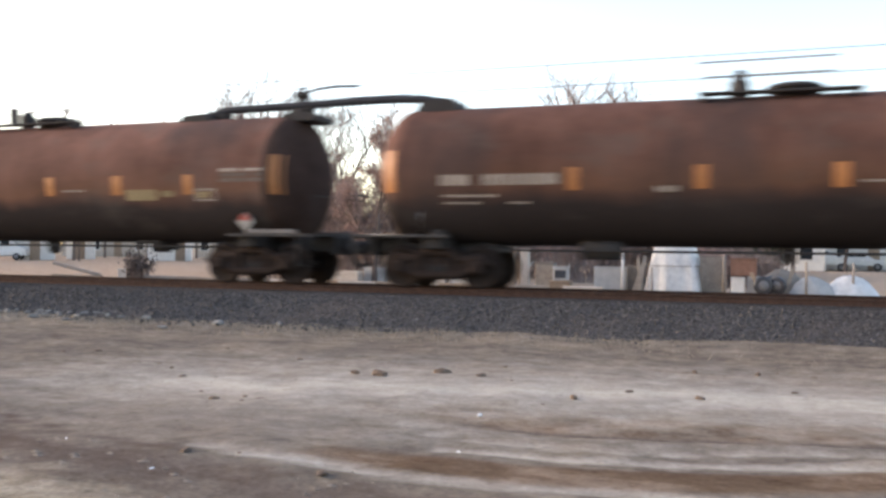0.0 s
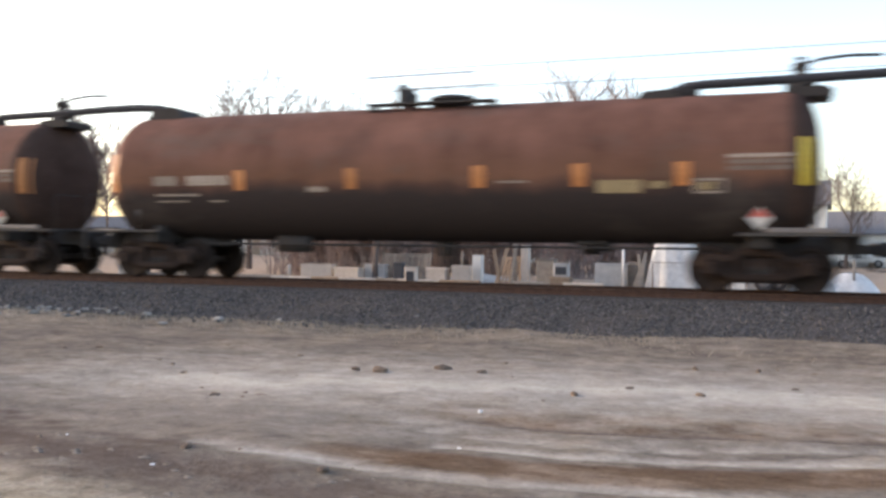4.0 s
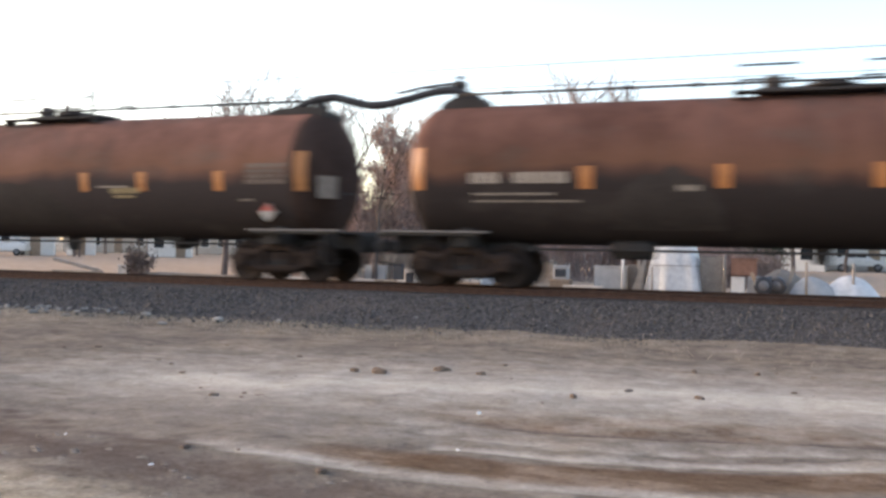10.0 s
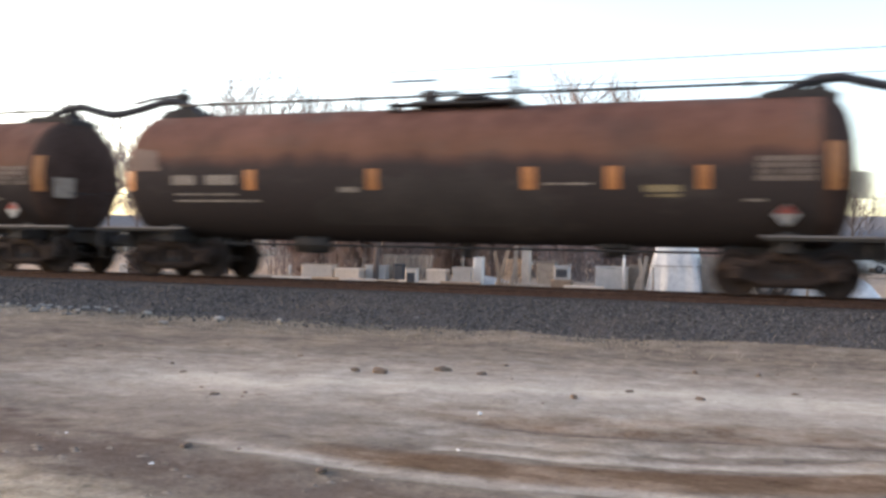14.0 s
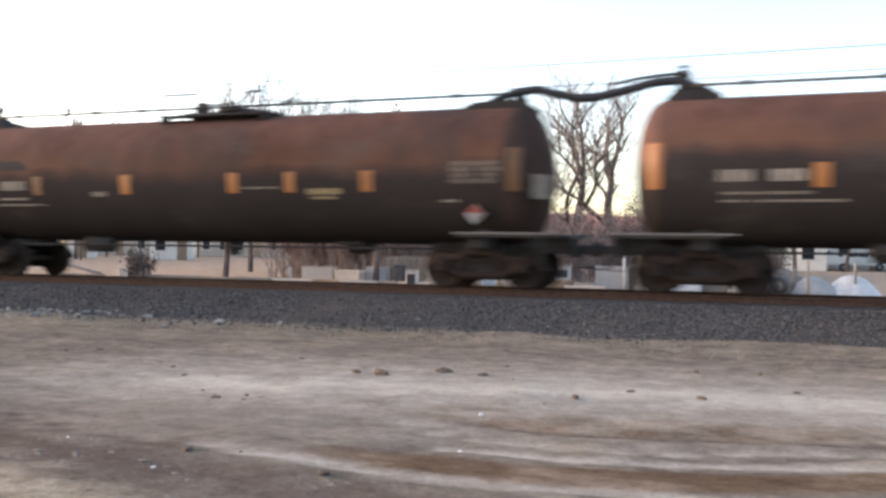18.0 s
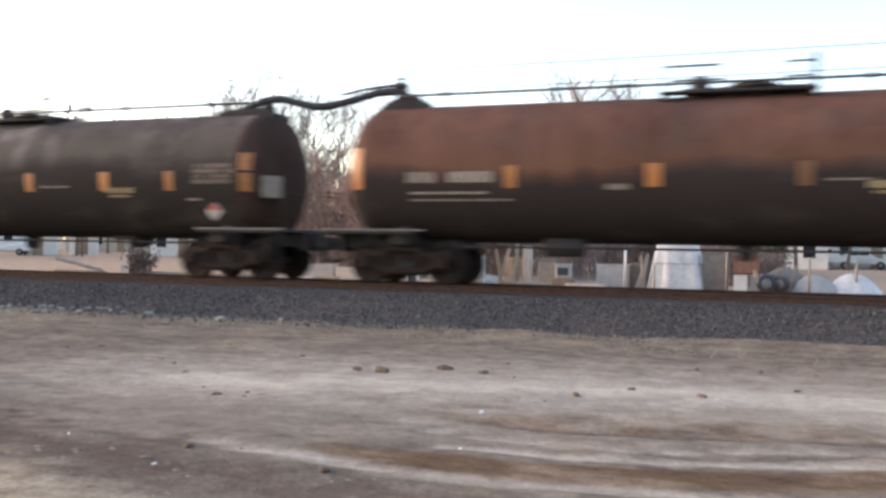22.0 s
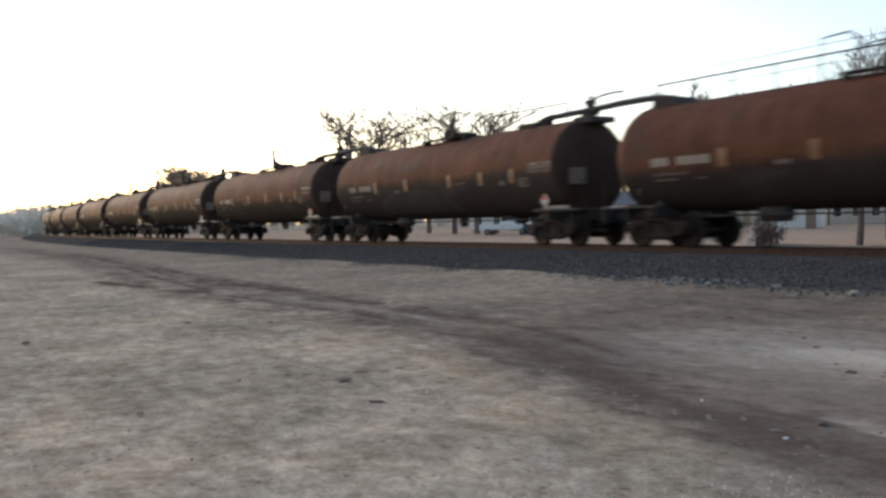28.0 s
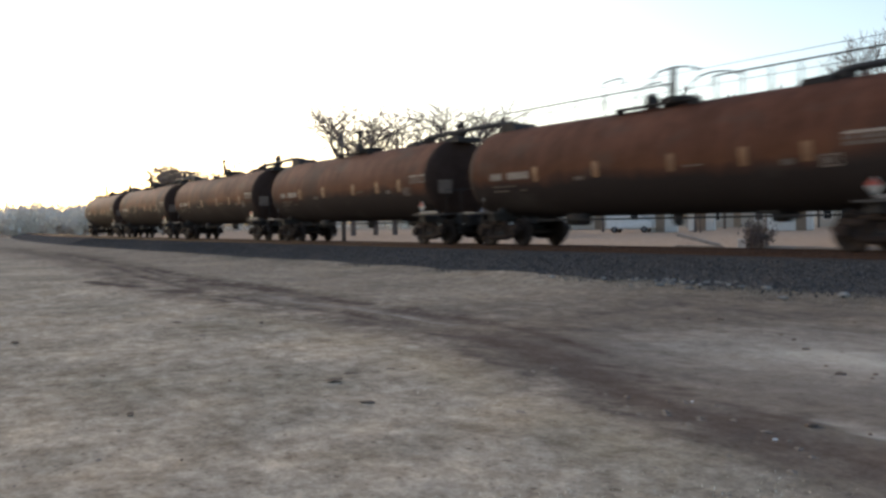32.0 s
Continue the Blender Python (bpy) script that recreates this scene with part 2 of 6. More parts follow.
CONCRETE = grainy("pale_concrete", (0.29, 0.275, 0.255), (0.43, 0.41, 0.385), 3.0, 0.85)
CREAM = grainy("cream_board", (0.38, 0.325, 0.27), (0.53, 0.465, 0.4), 3.0, 0.8, 0, 20, 0.3, 0.3)
DARKBOX = grainy("dark_plastic", (0.02, 0.022, 0.026), (0.05, 0.052, 0.06), 3.0, 0.45)
BLUEGREY = grainy("blue_grey_paint", (0.026, 0.026, 0.029), (0.05, 0.05, 0.054), 3.0, 0.4)
CARWHITE = grainy("white_car_paint", (0.52, 0.5, 0.48), (0.62, 0.6, 0.57), 1.0, 0.25, 0, 8, 0.02)
CARDARK = grainy("dark_car_paint", (0.03, 0.035, 0.045), (0.06, 0.065, 0.075), 1.0, 0.25, 0, 8, 0.02)
TYRE = grainy("tyre_rubber", (0.02, 0.02, 0.02), (0.04, 0.04, 0.04), 6.0, 0.9)
WIREM = grainy("black_cable", (0.02, 0.02, 0.022), (0.04, 0.04, 0.042), 6.0, 0.6)
CLOD = grainy("dark_clod", (0.075, 0.054, 0.042), (0.16, 0.12, 0.092), 14.0, 0.95, 0, 50, 0.6)
PALEGREY = grainy("pale_grey_rubble", (0.13, 0.125, 0.118), (0.25, 0.24, 0.225), 9.0, 0.9, 0, 40, 0.5, 0.3)
PALESTONE = grainy("pale_stone", (0.5, 0.49, 0.47), (0.7, 0.69, 0.67), 14.0, 0.8, 0, 50, 0.4)


def glass_build(t, b):
    b.inputs["Base Color"].default_value = (0.02, 0.025, 0.03, 1)
    b.inputs["Roughness"].default_value = 0.08


GLASS = material("dark_window_glass", glass_build)


def ground_build(t, b):
    v = coords(t)
    att = t.nodes.new("ShaderNodeAttribute")
    att.attribute_name = "soil"
    sp = t.nodes.new("ShaderNodeSeparateColor")
    t.links.new(att.outputs["Color"], sp.inputs["Color"])
    patch = noise_tex(t, v, 0.75, 5, 0.62)
    tuft = noise_tex(t, mapped(t, v, (1.0, 1.2, 1.0)), 3.4, 6, 0.68)
    grass = ramp(t, tuft, [(0.3, (0.196, 0.163, 0.129)), (0.43, (0.274, 0.234, 0.19)), (0.55, (0.344, 0.299, 0.247)), (0.7, (0.44, 0.389, 0.329))])
    straw = ramp(t, tuft, [(0.3, (0.15, 0.118, 0.086)), (0.7, (0.37, 0.315, 0.25))])
    grass = mix(t, ramp(t, patch, [(0.46, (0, 0, 0)), (0.64, (0.75, 0.75, 0.75))]), grass, straw)
    along = noise_tex(t, mapped(t, v, (1.0, 2.1, 1.0)), 1.0, 6, 0.64)
    mixed = maths(t, "ADD", maths(t, "MULTIPLY", along, 0.55), maths(t, "MULTIPLY", tuft, 0.45))
    earth = ramp(t, mixed, [(0.34, (0.092, 0.075, 0.061)), (0.46, (0.126, 0.106, 0.088)), (0.56, (0.16, 0.137, 0.115)), (0.68, (0.21, 0.184, 0.157))])
    earth = mix(t, ramp(t, patch, [(0.45, (0, 0, 0)), (0.62, (0.4, 0.4, 0.4))]), earth, straw)
    pale = ramp(t, mixed, [(0.34, (0.29, 0.263, 0.226)), (0.5, (0.35, 0.32, 0.279)), (0.66, (0.41, 0.38, 0.336))])
    dark = ramp(t, mixed, [(0.34, (0.072, 0.055, 0.0455)), (0.66, (0.135, 0.109, 0.092))])
    brown = ramp(t, along, [(0.34, (0.068, 0.045, 0.03)), (0.5, (0.12, 0.083, 0.057)), (0.66, (0.2, 0.15, 0.112))])
    wide = noise_tex(t, v, 0.28, 3, 0.5)
    grass = mix(t, 0.55, grass, ramp(t, wide, [(0.36, (0.33, 0.34, 0.32)), (0.5, (0.5, 0.5, 0.49)), (0.64, (0.66, 0.64, 0.6))]), "OVERLAY")
    mid = noise_tex(t, v, 1.3, 4, 0.6)
    grass = mix(t, 0.42, grass, ramp(t, mid, [(0.36, (0.3, 0.295, 0.27)), (0.5, (0.5, 0.5, 0.5)), (0.64, (0.66, 0.64, 0.6))]), "OVERLAY")
    wob = noise_tex(t, v, 2.0, 6, 0.68)

    def soft(channel, lo=0.1, hi=0.7):
        s = maths(t, "ADD", channel, maths(t, "MULTIPLY", maths(t, "MULTIPLY", maths(t, "SUBTRACT", wob, 0.5), 0.9), maths(t, "MINIMUM", maths(t, "MULTIPLY", channel, 4.0), 1.0)))
        r = t.nodes.new("ShaderNodeMapRange")
        r.inputs["From Min"].default_value, r.inputs["From Max"].default_value = lo, hi
        t.links.new(s, r.inputs["Value"])
        return r.outputs["Result"]
    col = mix(t, soft(sp.outputs["Blue"]), grass, earth)
    dry = t.nodes.new("ShaderNodeAttribute")
    dry.attribute_name = "straw"
    col = mix(t, soft(dry.outputs["Fac"], 0.1, 1.0), col, ramp(t, tuft, [(0.3, (0.2, 0.155, 0.098)), (0.5, (0.31, 0.255, 0.175)), (0.7, (0.41, 0.345, 0.25))]))
    col = mix(t, soft(att.outputs["Alpha"]), col, brown)
    col = mix(t, soft(sp.outputs["Green"]), col, pale)
    col = mix(t, soft(sp.outputs["Red"]), col, dark)
    sandy = t.nodes.new("ShaderNodeAttribute")
    sandy.attribute_name = "sand"
    col = mix(t, soft(sandy.outputs["Fac"]), col, ramp(t, mixed, [(0.34, (0.25, 0.175, 0.125)), (0.5, (0.34, 0.255, 0.19)), (0.66, (0.43, 0.34, 0.265))]))
    fine = noise_tex(t, v, 20.0, 6, 0.72)
    bare = maths(t, "SUBTRACT", 1.0, maths(t, "MULTIPLY", maths(t, "MAXIMUM", sp.outputs["Blue"], sp.outputs["Green"]), 0.55))
    col = mix(t, maths(t, "MULTIPLY", bare, 0.5), col, ramp(t, fine, [(0.32, (0.22, 0.21, 0.2)), (0.5, (0.48, 0.48, 0.48)), (0.68, (0.7, 0.69, 0.68))]), "OVERLAY")
    clump = noise_tex(t, v, 6.0, 6, 0.74)
    col = mix(t, maths(t, "MULTIPLY", bare, 0.4), col, ramp(t, clump, [(0.36, (0.26, 0.25, 0.24)), (0.5, (0.5, 0.5, 0.5)), (0.64, (0.67, 0.67, 0.66))]), "OVERLAY")
    speck = noise_tex(t, mapped(t, v, (1.0, 1.4, 1.0)), 9.0, 2, 0.5)
    col = mix(t, maths(t, "MULTIPLY", bare, 0.8), col, ramp(t, speck, [(0.27, (0.45, 0.42, 0.4)), (0.36, (1, 1, 1))]), "MULTIPLY")
    lift = node(t, "ShaderNodeHueSaturation", Value=TONE)
    t.links.new(col, lift.inputs["Color"])
    t.links.new(lift.outputs["Color"], b.inputs["Base Color"])
    b.inputs["Roughness"].default_value = 1.0
    b.inputs["Specular IOR Level"].default_value = 0.0
    bump(t, b, maths(t, "ADD", fine, maths(t, "MULTIPLY", clump, 1.5)), 0.5, 0.05)


GROUND = material("dry_ground", ground_build)


def ballast_build(t, b, pieces=True):
    v = coords(t)
    vo = node(t, "ShaderNodeTexVoronoi", Scale=24.0)
    t.links.new(v, vo.inputs["Vector"])
    geo = t.nodes.new("ShaderNodeNewGeometry")
    cell = t.nodes.new("ShaderNodeSeparateColor")
    t.links.new(vo.outputs["Color"], cell.inputs["Color"])
    rnd = cell.outputs["Red"]
    if pieces:
        rnd = maths(t, "ADD", maths(t, "MULTIPLY", rnd, 0.55), maths(t, "MULTIPLY", geo.outputs["Random Per Island"], 0.45))
    else:
        rnd = maths(t, "MULTIPLY", rnd, 0.7)
    col = ramp(t, rnd, [(0.1, (0.042, 0.0395, 0.039)), (0.5, (0.074, 0.0705, 0.07)), (0.86, (0.112, 0.107, 0.106)), (0.99, (0.19, 0.184, 0.182))])
    big = noise_tex(t, v, 0.5, 4)
    col = mix(t, ramp(t, big, [(0.5, (0, 0, 0)), (0.75, (0.35, 0.35, 0.35))]), col, (0.13, 0.105, 0.09))
    lift = node(t, "ShaderNodeHueSaturation", Value=TONE)
    t.links.new(col, lift.inputs["Color"])
    t.links.new(lift.outputs["Color"], b.inputs["Base Color"])
    b.inputs["Roughness"].default_value = 1.0
    b.inputs["Specular IOR Level"].default_value = 0.0
    bump(t, b, maths(t, "SUBTRACT", 1.0, vo.outputs["Distance"]), 0.6 if pieces else 0.35, 0.04)


BALLAST = material("crushed_grey_stone", ballast_build)
BANK = material("packed_grey_stone", lambda t, b: ballast_build(t, b, False))

# ---------------------------------------------------------------- mesh helpers


def part(name, bm, mat, parent=None, label="", at=None):
    me = bpy.data.meshes.new(name)
    bm.to_mesh(me)
    bm.free()
    me.materials.append(mat)
    ob = new(name, me)
    if parent is not None:
        ob.parent = parent
    if at is not None:
        ob.matrix_basis = at
    if label:
        tagged(ob, label)
    return ob


def share(name, ob, parent, at, label=""):
    o = new(name, ob.data)
    o.parent = parent
    o.matrix_basis = at
    if label:
        tagged(o, label)
    return o


def box(bm, x, y, z, sx, sy, sz, bev=0.0, turn=None):
    m = Matrix.Translation((x, y, z))
    if turn is not None:
        m = m @ turn
    r = bmesh.ops.create_cube(bm, size=1.0, matrix=m @ Matrix.Diagonal((sx, sy, sz, 1)))
    if bev:
        es = list({e for v in r["verts"] for e in v.link_edges})
        bmesh.ops.bevel(bm, geom=es, offset=bev, segments=1, affect="EDGES")
    return bm


def tube(bm, pts, radii, seg=8, cap=True):
    """A round tube along points, with one radius or one for each."""
    pts = [Vector(p) for p in pts]
    if isinstance(radii, (int, float)):
        radii = [radii] * len(pts)
    rings = []
    for i, p in enumerate(pts):
        d = (pts[min(i + 1, len(pts) - 1)] - pts[max(i - 1, 0)]).normalized()
        up = Vector((0, 0, 1)) if abs(d.z) < 0.9 else Vector((1, 0, 0))
        a = d.cross(up).normalized()
        b = d.cross(a)
        rings.append([bm.verts.new(p + radii[i] * (math.cos(k * math.tau / seg) * a + math.sin(k * math.tau / seg) * b)) for k in range(seg)])
    for r0, r1 in zip(rings, rings[1:]):
        for k in range(seg):
            f = bm.faces.new((r0[k], r0[(k + 1) % seg], r1[(k + 1) % seg], r1[k]))
            f.smooth = True
    if cap:
        bm.faces.new(rings[0][::-1])
        bm.faces.new(rings[-1])
    bmesh.ops.recalc_face_normals(bm, faces=bm.faces)
    return bm


def disc_solid(bm, profile, seg=28, axis="Y", centre=(0, 0, 0), caps=True):
    """A turned solid: profile of (offset along axis, radius)."""
    rings = []
    c = Vector(centre)
    for o, r in profile:
        ring = []
        for k in range(seg):
            a = k * math.tau / seg
            if axis == "Y":
                p = Vector((r * math.cos(a), o, r * math.sin(a)))
            elif axis == "X":
                p = Vector((o, r * math.cos(a), r * math.sin(a)))
            else:
                p = Vector((r * math.cos(a), r * math.sin(a), o))
            ring.append(bm.verts.new(c + p))
        rings.append(ring)
    for r0, r1 in zip(rings, rings[1:]):
        for k in range(seg):
            f = bm.faces.new((r0[k], r0[(k + 1) % seg], r1[(k + 1) % seg], r1[k]))
            f.smooth = True
    if caps:
        bm.faces.new(rings[0][::-1])
        bm.faces.new(rings[-1])
    bmesh.ops.recalc_face_normals(bm, faces=bm.faces)
    return bm


def empty(name, label, category, group="", m=None):
    ob = new(name)
    if m is not None:
        ob.matrix_basis = m
    return tagged(ob, label, category, group)


def polar(bearing, dist):
    """Ground place at a bearing left of the square to the track."""
    return -dist * math.sin(radians(bearing)), dist * math.cos(radians(bearing))


# ---------------------------------------------------------------- the line of the track
YC = 19.42            # centre line where it runs straight
RAILTOP = 0.75
CURVE_X, CURVE_R = -10.0, 1500.0


def line(s):
    """Point and heading (degrees) on the centre line; s runs along it, equal to x on the straight."""
    if s >= CURVE_X:
        return s, YC, 0.0
    a = (CURVE_X - s) / CURVE_R
    return CURVE_X - CURVE_R * math.sin(a), YC + CURVE_R * (1 - math.cos(a)), -math.degrees(a)


def loft(bm, section, stations, closed=True):
    rings = []
    for s in stations:
        x, y, h = line(s)
        c, sn = math.cos(radians(h)), math.sin(radians(h))
        rings.append([bm.verts.new((x - sn * o, y + c * o, z)) for o, z in section])
    n = len(section)
    for r0, r1 in zip(rings, rings[1:]):
        for k in range(n if closed else n - 1):
            bm.faces.new((r0[k], r0[(k + 1) % n], r1[(k + 1) % n], r1[k]))
    bmesh.ops.recalc_face_normals(bm, faces=bm.faces)
    return bm


STATIONS = [60, 30, 10] + [0 - 5 * i for i in range(10)] + [-50 - 10 * i for i in range(40)]

# ---------------------------------------------------------------- ground: one sheet to the horizon
def spaced(lo, hi, step, far, grow=1.22):
    fine = list(np.arange(lo, hi + 1e-6, step))
    d, left, right = step, [], []
    p = lo
    while p > -far:
        d *= grow
        p -= d
        left.append(p)
    d, p = step, hi
    while p < far:
        d *= grow
        p += d
        right.append(p)
    return np.array(left[::-1] + fine + right)


def near_curve(x, y, pts):
    best = np.full(x.shape, 1e9)
    for (x0, y0), (x1, y1) in zip(pts, pts[1:]):
        dx, dy = x1 - x0, y1 - y0
        k = np.clip(((x - x0) * dx + (y - y0) * dy) / (dx * dx + dy * dy), 0, 1)
        best = np.minimum(best, np.hypot(x - x0 - k * dx, y - y0 - k * dy))
    return best


def band(d, half, soft):
    return np.clip((half + soft - d) / (2 * soft), 0, 1)


# worn lines on the near ground, along the track
WEDGE = [(-13, 7.6), (-10.5, 7.3), (-8.2, 6.9), (-6.5, 6.2), (-5.0, 5.75), (-4.0, 5.62), (-3.0, 5.4), (-1.0, 5.1), (4, 5.0), (12, 5.0)]
RUT_A = [(-90, 12.0), (-50, 10.6), (-29, 8.0), (-21.5, 7.35), (-17.9, 7.52), (-13.5, 7.7), (-11.2, 7.7), (-9.0, 7.55), (-7.2, 7.15), (-5.8, 6.6), (-4.4, 6.3), (-3.2, 6.05), (-2.0, 5.75), (0, 5.5), (6, 5.4)]
RUT_B = [(-60, 11.5), (-26, 9.2), (-22.4, 9.4), (-17.6, 8.7), (-13.4, 8.6), (-10.0, 8.3), (-7.0, 8.0)]
PALE_LINES = [([(-19.5, 7.95), (-18.0, 7.98), (-16.5, 8.0), (-15.0, 8.12)], 0.07), ([(-4.4, 6.42), (-3.9, 6.3), (-3.2, 6.22), (-2.4, 6.08), (-1.7, 6.08), (-0.9, 6.22), (-0.3, 6.28), (3, 6.7)], 0.09),
              ([(-9.2, 8.95), (-7.9, 8.62), (-6.1, 7.95), (-5.3, 7.79), (-4.2, 7.7)], 0.05), ([(-2.8, 7.55), (-2.0, 7.42), (-1.5, 7.36), (-0.9, 7.5), (0.2, 7.88), (0.95, 8.12), (5, 9.2)], 0.05),
              ([(-2.5, 7.05), (-1.46, 7.04), (-0.6, 7.24), (0.9, 7.66), (5, 8.8)], 0.09), ([(-20.5, 8.2), (-16, 8.1), (-12, 8.15)], 0.1)]
BROWN_LINES = [([(-4.4, 8.5), (-3.5, 8.7), (-2.6, 8.5), (-1.7, 8.4), (-0.7, 8.6), (0.3, 8.75), (1.2, 9.0), (6, 10.2)], 0.38), ([(-3.3, 6.55), (-2.5, 6.48), (-1.75, 6.42), (-1.1, 6.5), (-0.2, 6.75), (0.85, 7.22), (4, 8.2)], 0.22)]
DARK_LINES = [([(-2.6, 8.2), (-1.7, 8.05), (-0.9, 8.1), (0.2, 8.3), (1.1, 8.5), (5, 9.6)], 0.06), ([(-1.0, 7.38), (-0.2, 7.52), (0.4, 7.74), (0.95, 8.05), (4, 8.9)], 0.035), ([(-1.7, 6.85), (-0.7, 7.0), (0.6, 7.4)], 0.03)]
THIN_RUTS = [([(-24.0, 6.8), (-21.07, 7.11), (-18.09, 7.28), (-15.7, 7.42), (-13.82, 7.58), (-12.16, 7.68), (-10.89, 7.65)], 0.06), ([(-28.4, 8.74), (-24.1, 8.55), (-21.0, 8.83), (-18.9, 8.75), (-16.6, 8.72), (-14.6, 8.82), (-12.1, 8.68), (-9.5, 7.95), (-8.18, 7.58)], 0.1),
             ([(-29.5, 6.1), (-26.0, 6.5), (-22.0, 7.15)], 0.3), ([(-26.5, 8.95), (-23.5, 8.95), (-21.0, 8.85)], 0.26),
             ([(-34, 7.4), (-27, 7.0), (-21, 6.7), (-16, 6.95), (-12, 7.1), (-9, 6.95)], 0.05), ([(-40, 9.9), (-30, 8.7), (-24, 8.3)], 0.08), ([(-31, 7.9), (-26, 8.3), (-22, 8.9)], 0.1), ([(-18, 7.2), (-14.5, 7.4), (-11, 7.35), (-8.5, 7.3)], 0.05),
             ([(-9.5, 6.4), (-7.6, 6.0), (-6.0, 5.45), (-4.6, 5.15)], 0.05), ([(-9.0, 7.4), (-7.0, 6.95), (-5.6, 6.45), (-4.3, 6.2)], 0.06)]
STRAW_LINE = [(-30, 7.0), (-20, 6.5), (-12.9, 6.1), (-10.5, 5.95), (-8.6, 5.6), (-7.0, 5.1), (-5.6, 4.8), (-4.8, 4.65), (-3.0, 4.3)]
PALE_TOP = [(-6.5, 9.4), (-5.3, 9.1), (-4.7, 9.8), (-3.4, 9.9), (-2.1, 10.4), (-0.3, 10.6), (1.2, 10.6), (12, 11.2)]


def toe_rise(y, x=0.0):
    k = np.clip((x + 110.0) / 90.0, 0, 1) * np.clip((y - 14.4) / 2.0, 0, 1) * np.clip((26.0 - y) / 2.0, 0, 1)
    return 0.13 * k * k * (3 - 2 * k)


def build_ground():
    xs, ys = spaced(-34.0, 6.0, 0.16, 2600.0), spaced(1.2, 16.4, 0.13, 2600.0)
    gx, gy = np.meshgrid(xs, ys)
    flat = np.zeros(gx.shape)
    near = (np.abs(gx) < 150) & (gy > -60) & (gy < 120)
    hs, patchy = np.zeros(gx.shape), np.zeros(gx.shape)
    for j in range(gx.shape[0]):
        for i in range(gx.shape[1]):
            if near[j, i]:
                p = Vector((gx[j, i], gy[j, i], 0))
                hs[j, i] = 0.05 * noise.noise(p * 0.35) + 0.018 * noise.noise(p * 1.3 + Vector((7, 3, 1))) + 0.006 * noise.noise(p * 4.1)
                patchy[j, i] = noise.noise(p * 0.8 + Vector((1, 8, 2))) * 0.6 + noise.noise(p * 2.1) * 0.4
    ra, rb, rw = near_curve(gx, gy, RUT_A), near_curve(gx, gy, RUT_B), near_curve(gx, gy, WEDGE)
    wave = 0.5 + 0.5 * np.sin(gx * 0.9 + gy * 0.4) * np.sin(gx * 0.37 - 1.0)
    broad = np.clip((gx + 13) / 3, 0, 1)
    tracks = np.clip((-9 - gx) / 4, 0, 1)
    broken = np.clip(0.85 + 1.5 * patchy, 0.25, 1.0)
    worn = broad * band(rw, 0.36, 0.4) * (0.5 + 0.4 * broken)
    lines = lambda group, soft: np.maximum.reduce([band(near_curve(gx, gy, p), h, soft) for p, h in group])
    dk = lines(DARK_LINES, 0.06)
    thin = lines(THIN_RUTS, 0.08)
    dark = np.maximum.reduce([1.0 * worn, 0.85 * broken * tracks * band(ra, 0.2, 0.25), 0.95 * broken * tracks * band(rb, 0.22, 0.26), 0.5 * broken * tracks * band(np.abs(ra - 0.8), 0.8, 0.7), 1.0 * thin * broken, 0.3 * broad * np.clip((-2.5 - gx) / 2, 0, 1) * band(np.abs(gy - 7.2), 1.4, 1.0), 0.8 * dk])
    pl = lines(PALE_LINES, 0.07)
    pale = np.maximum.reduce([0.62 * pl, 0.8 * band(near_curve(gx, gy, PALE_TOP), 0.8, 0.9), 0.5 * band(near_curve(gx, gy, PALE_TOP), 2.2, 2.0)])
    brown = 1.3 * lines(BROWN_LINES, 0.16) * np.clip((gx + 4.4) / 2.2, 0, 1)
    yard = np.clip((gy - 25) / 3, 0, 1) * np.clip((110 - gy) / 40, 0, 1)
    edge = np.interp(gx, [-60, -15, -11, -7.5, -5.5, -3.5, 10], [7.2, 6.7, 6.4, 5.5, 5.0, 4.7, 4.6])
    earth = np.clip((gy - edge) / 2.0 + 0.4, 0, 1) * np.clip((140 - gy) / 40, 0, 1)
    earth = earth * (0.62 + 0.38 * wave) * (0.45 + 0.55 * np.clip((gx + 17) / 6, 0, 1))
    z = hs - 0.05 * tracks * (band(ra, 0.1, 0.16) + band(rb, 0.1, 0.16)) - 0.03 * dk - 0.025 * pl - 0.02 * worn
    z = z * np.clip((16.9 - gy) / 1.0, 0, 1) + toe_rise(gy, gx)
    z = np.where(gy > 26, hs * 1.5 - 0.02, z)
    ny, nx = gx.shape
    co = np.stack([gx, gy, z], -1).reshape(-1, 3)
    idx = np.arange(nx * ny).reshape(ny, nx)
    quads = np.stack([idx[:-1, :-1], idx[:-1, 1:], idx[1:, 1:], idx[1:, :-1]], -1).reshape(-1, 4)
    me = bpy.data.meshes.new("ground")
    me.from_pydata(co.tolist(), [], quads.tolist())
    a = me.color_attributes.new("soil", "FLOAT_COLOR", "POINT")
    rgba = np.stack([dark, pale, earth, brown], -1).reshape(-1)
    a.data.foreach_set("color", rgba.astype(np.float32))
    sand = me.attributes.new("sand", "FLOAT", "POINT")
    sand.data.foreach_set("value", (0.9 * yard).reshape(-1).astype(np.float32))
    straw = band(near_curve(gx, gy, STRAW_LINE), 0.3, 0.55) * np.clip((gx + 26) / 8, 0, 1) * np.clip((-3.5 - gx) / 1.5, 0, 1) * np.clip(0.75 + 0.9 * patchy, 0, 1)
    dry = me.attributes.new("straw", "FLOAT", "POINT")
    dry.data.foreach_set("value", (0.75 * straw).reshape(-1).astype(np.float32))
    me.materials.append(GROUND)
    me.polygons.foreach_set("use_smooth", [True] * len(me.polygons))
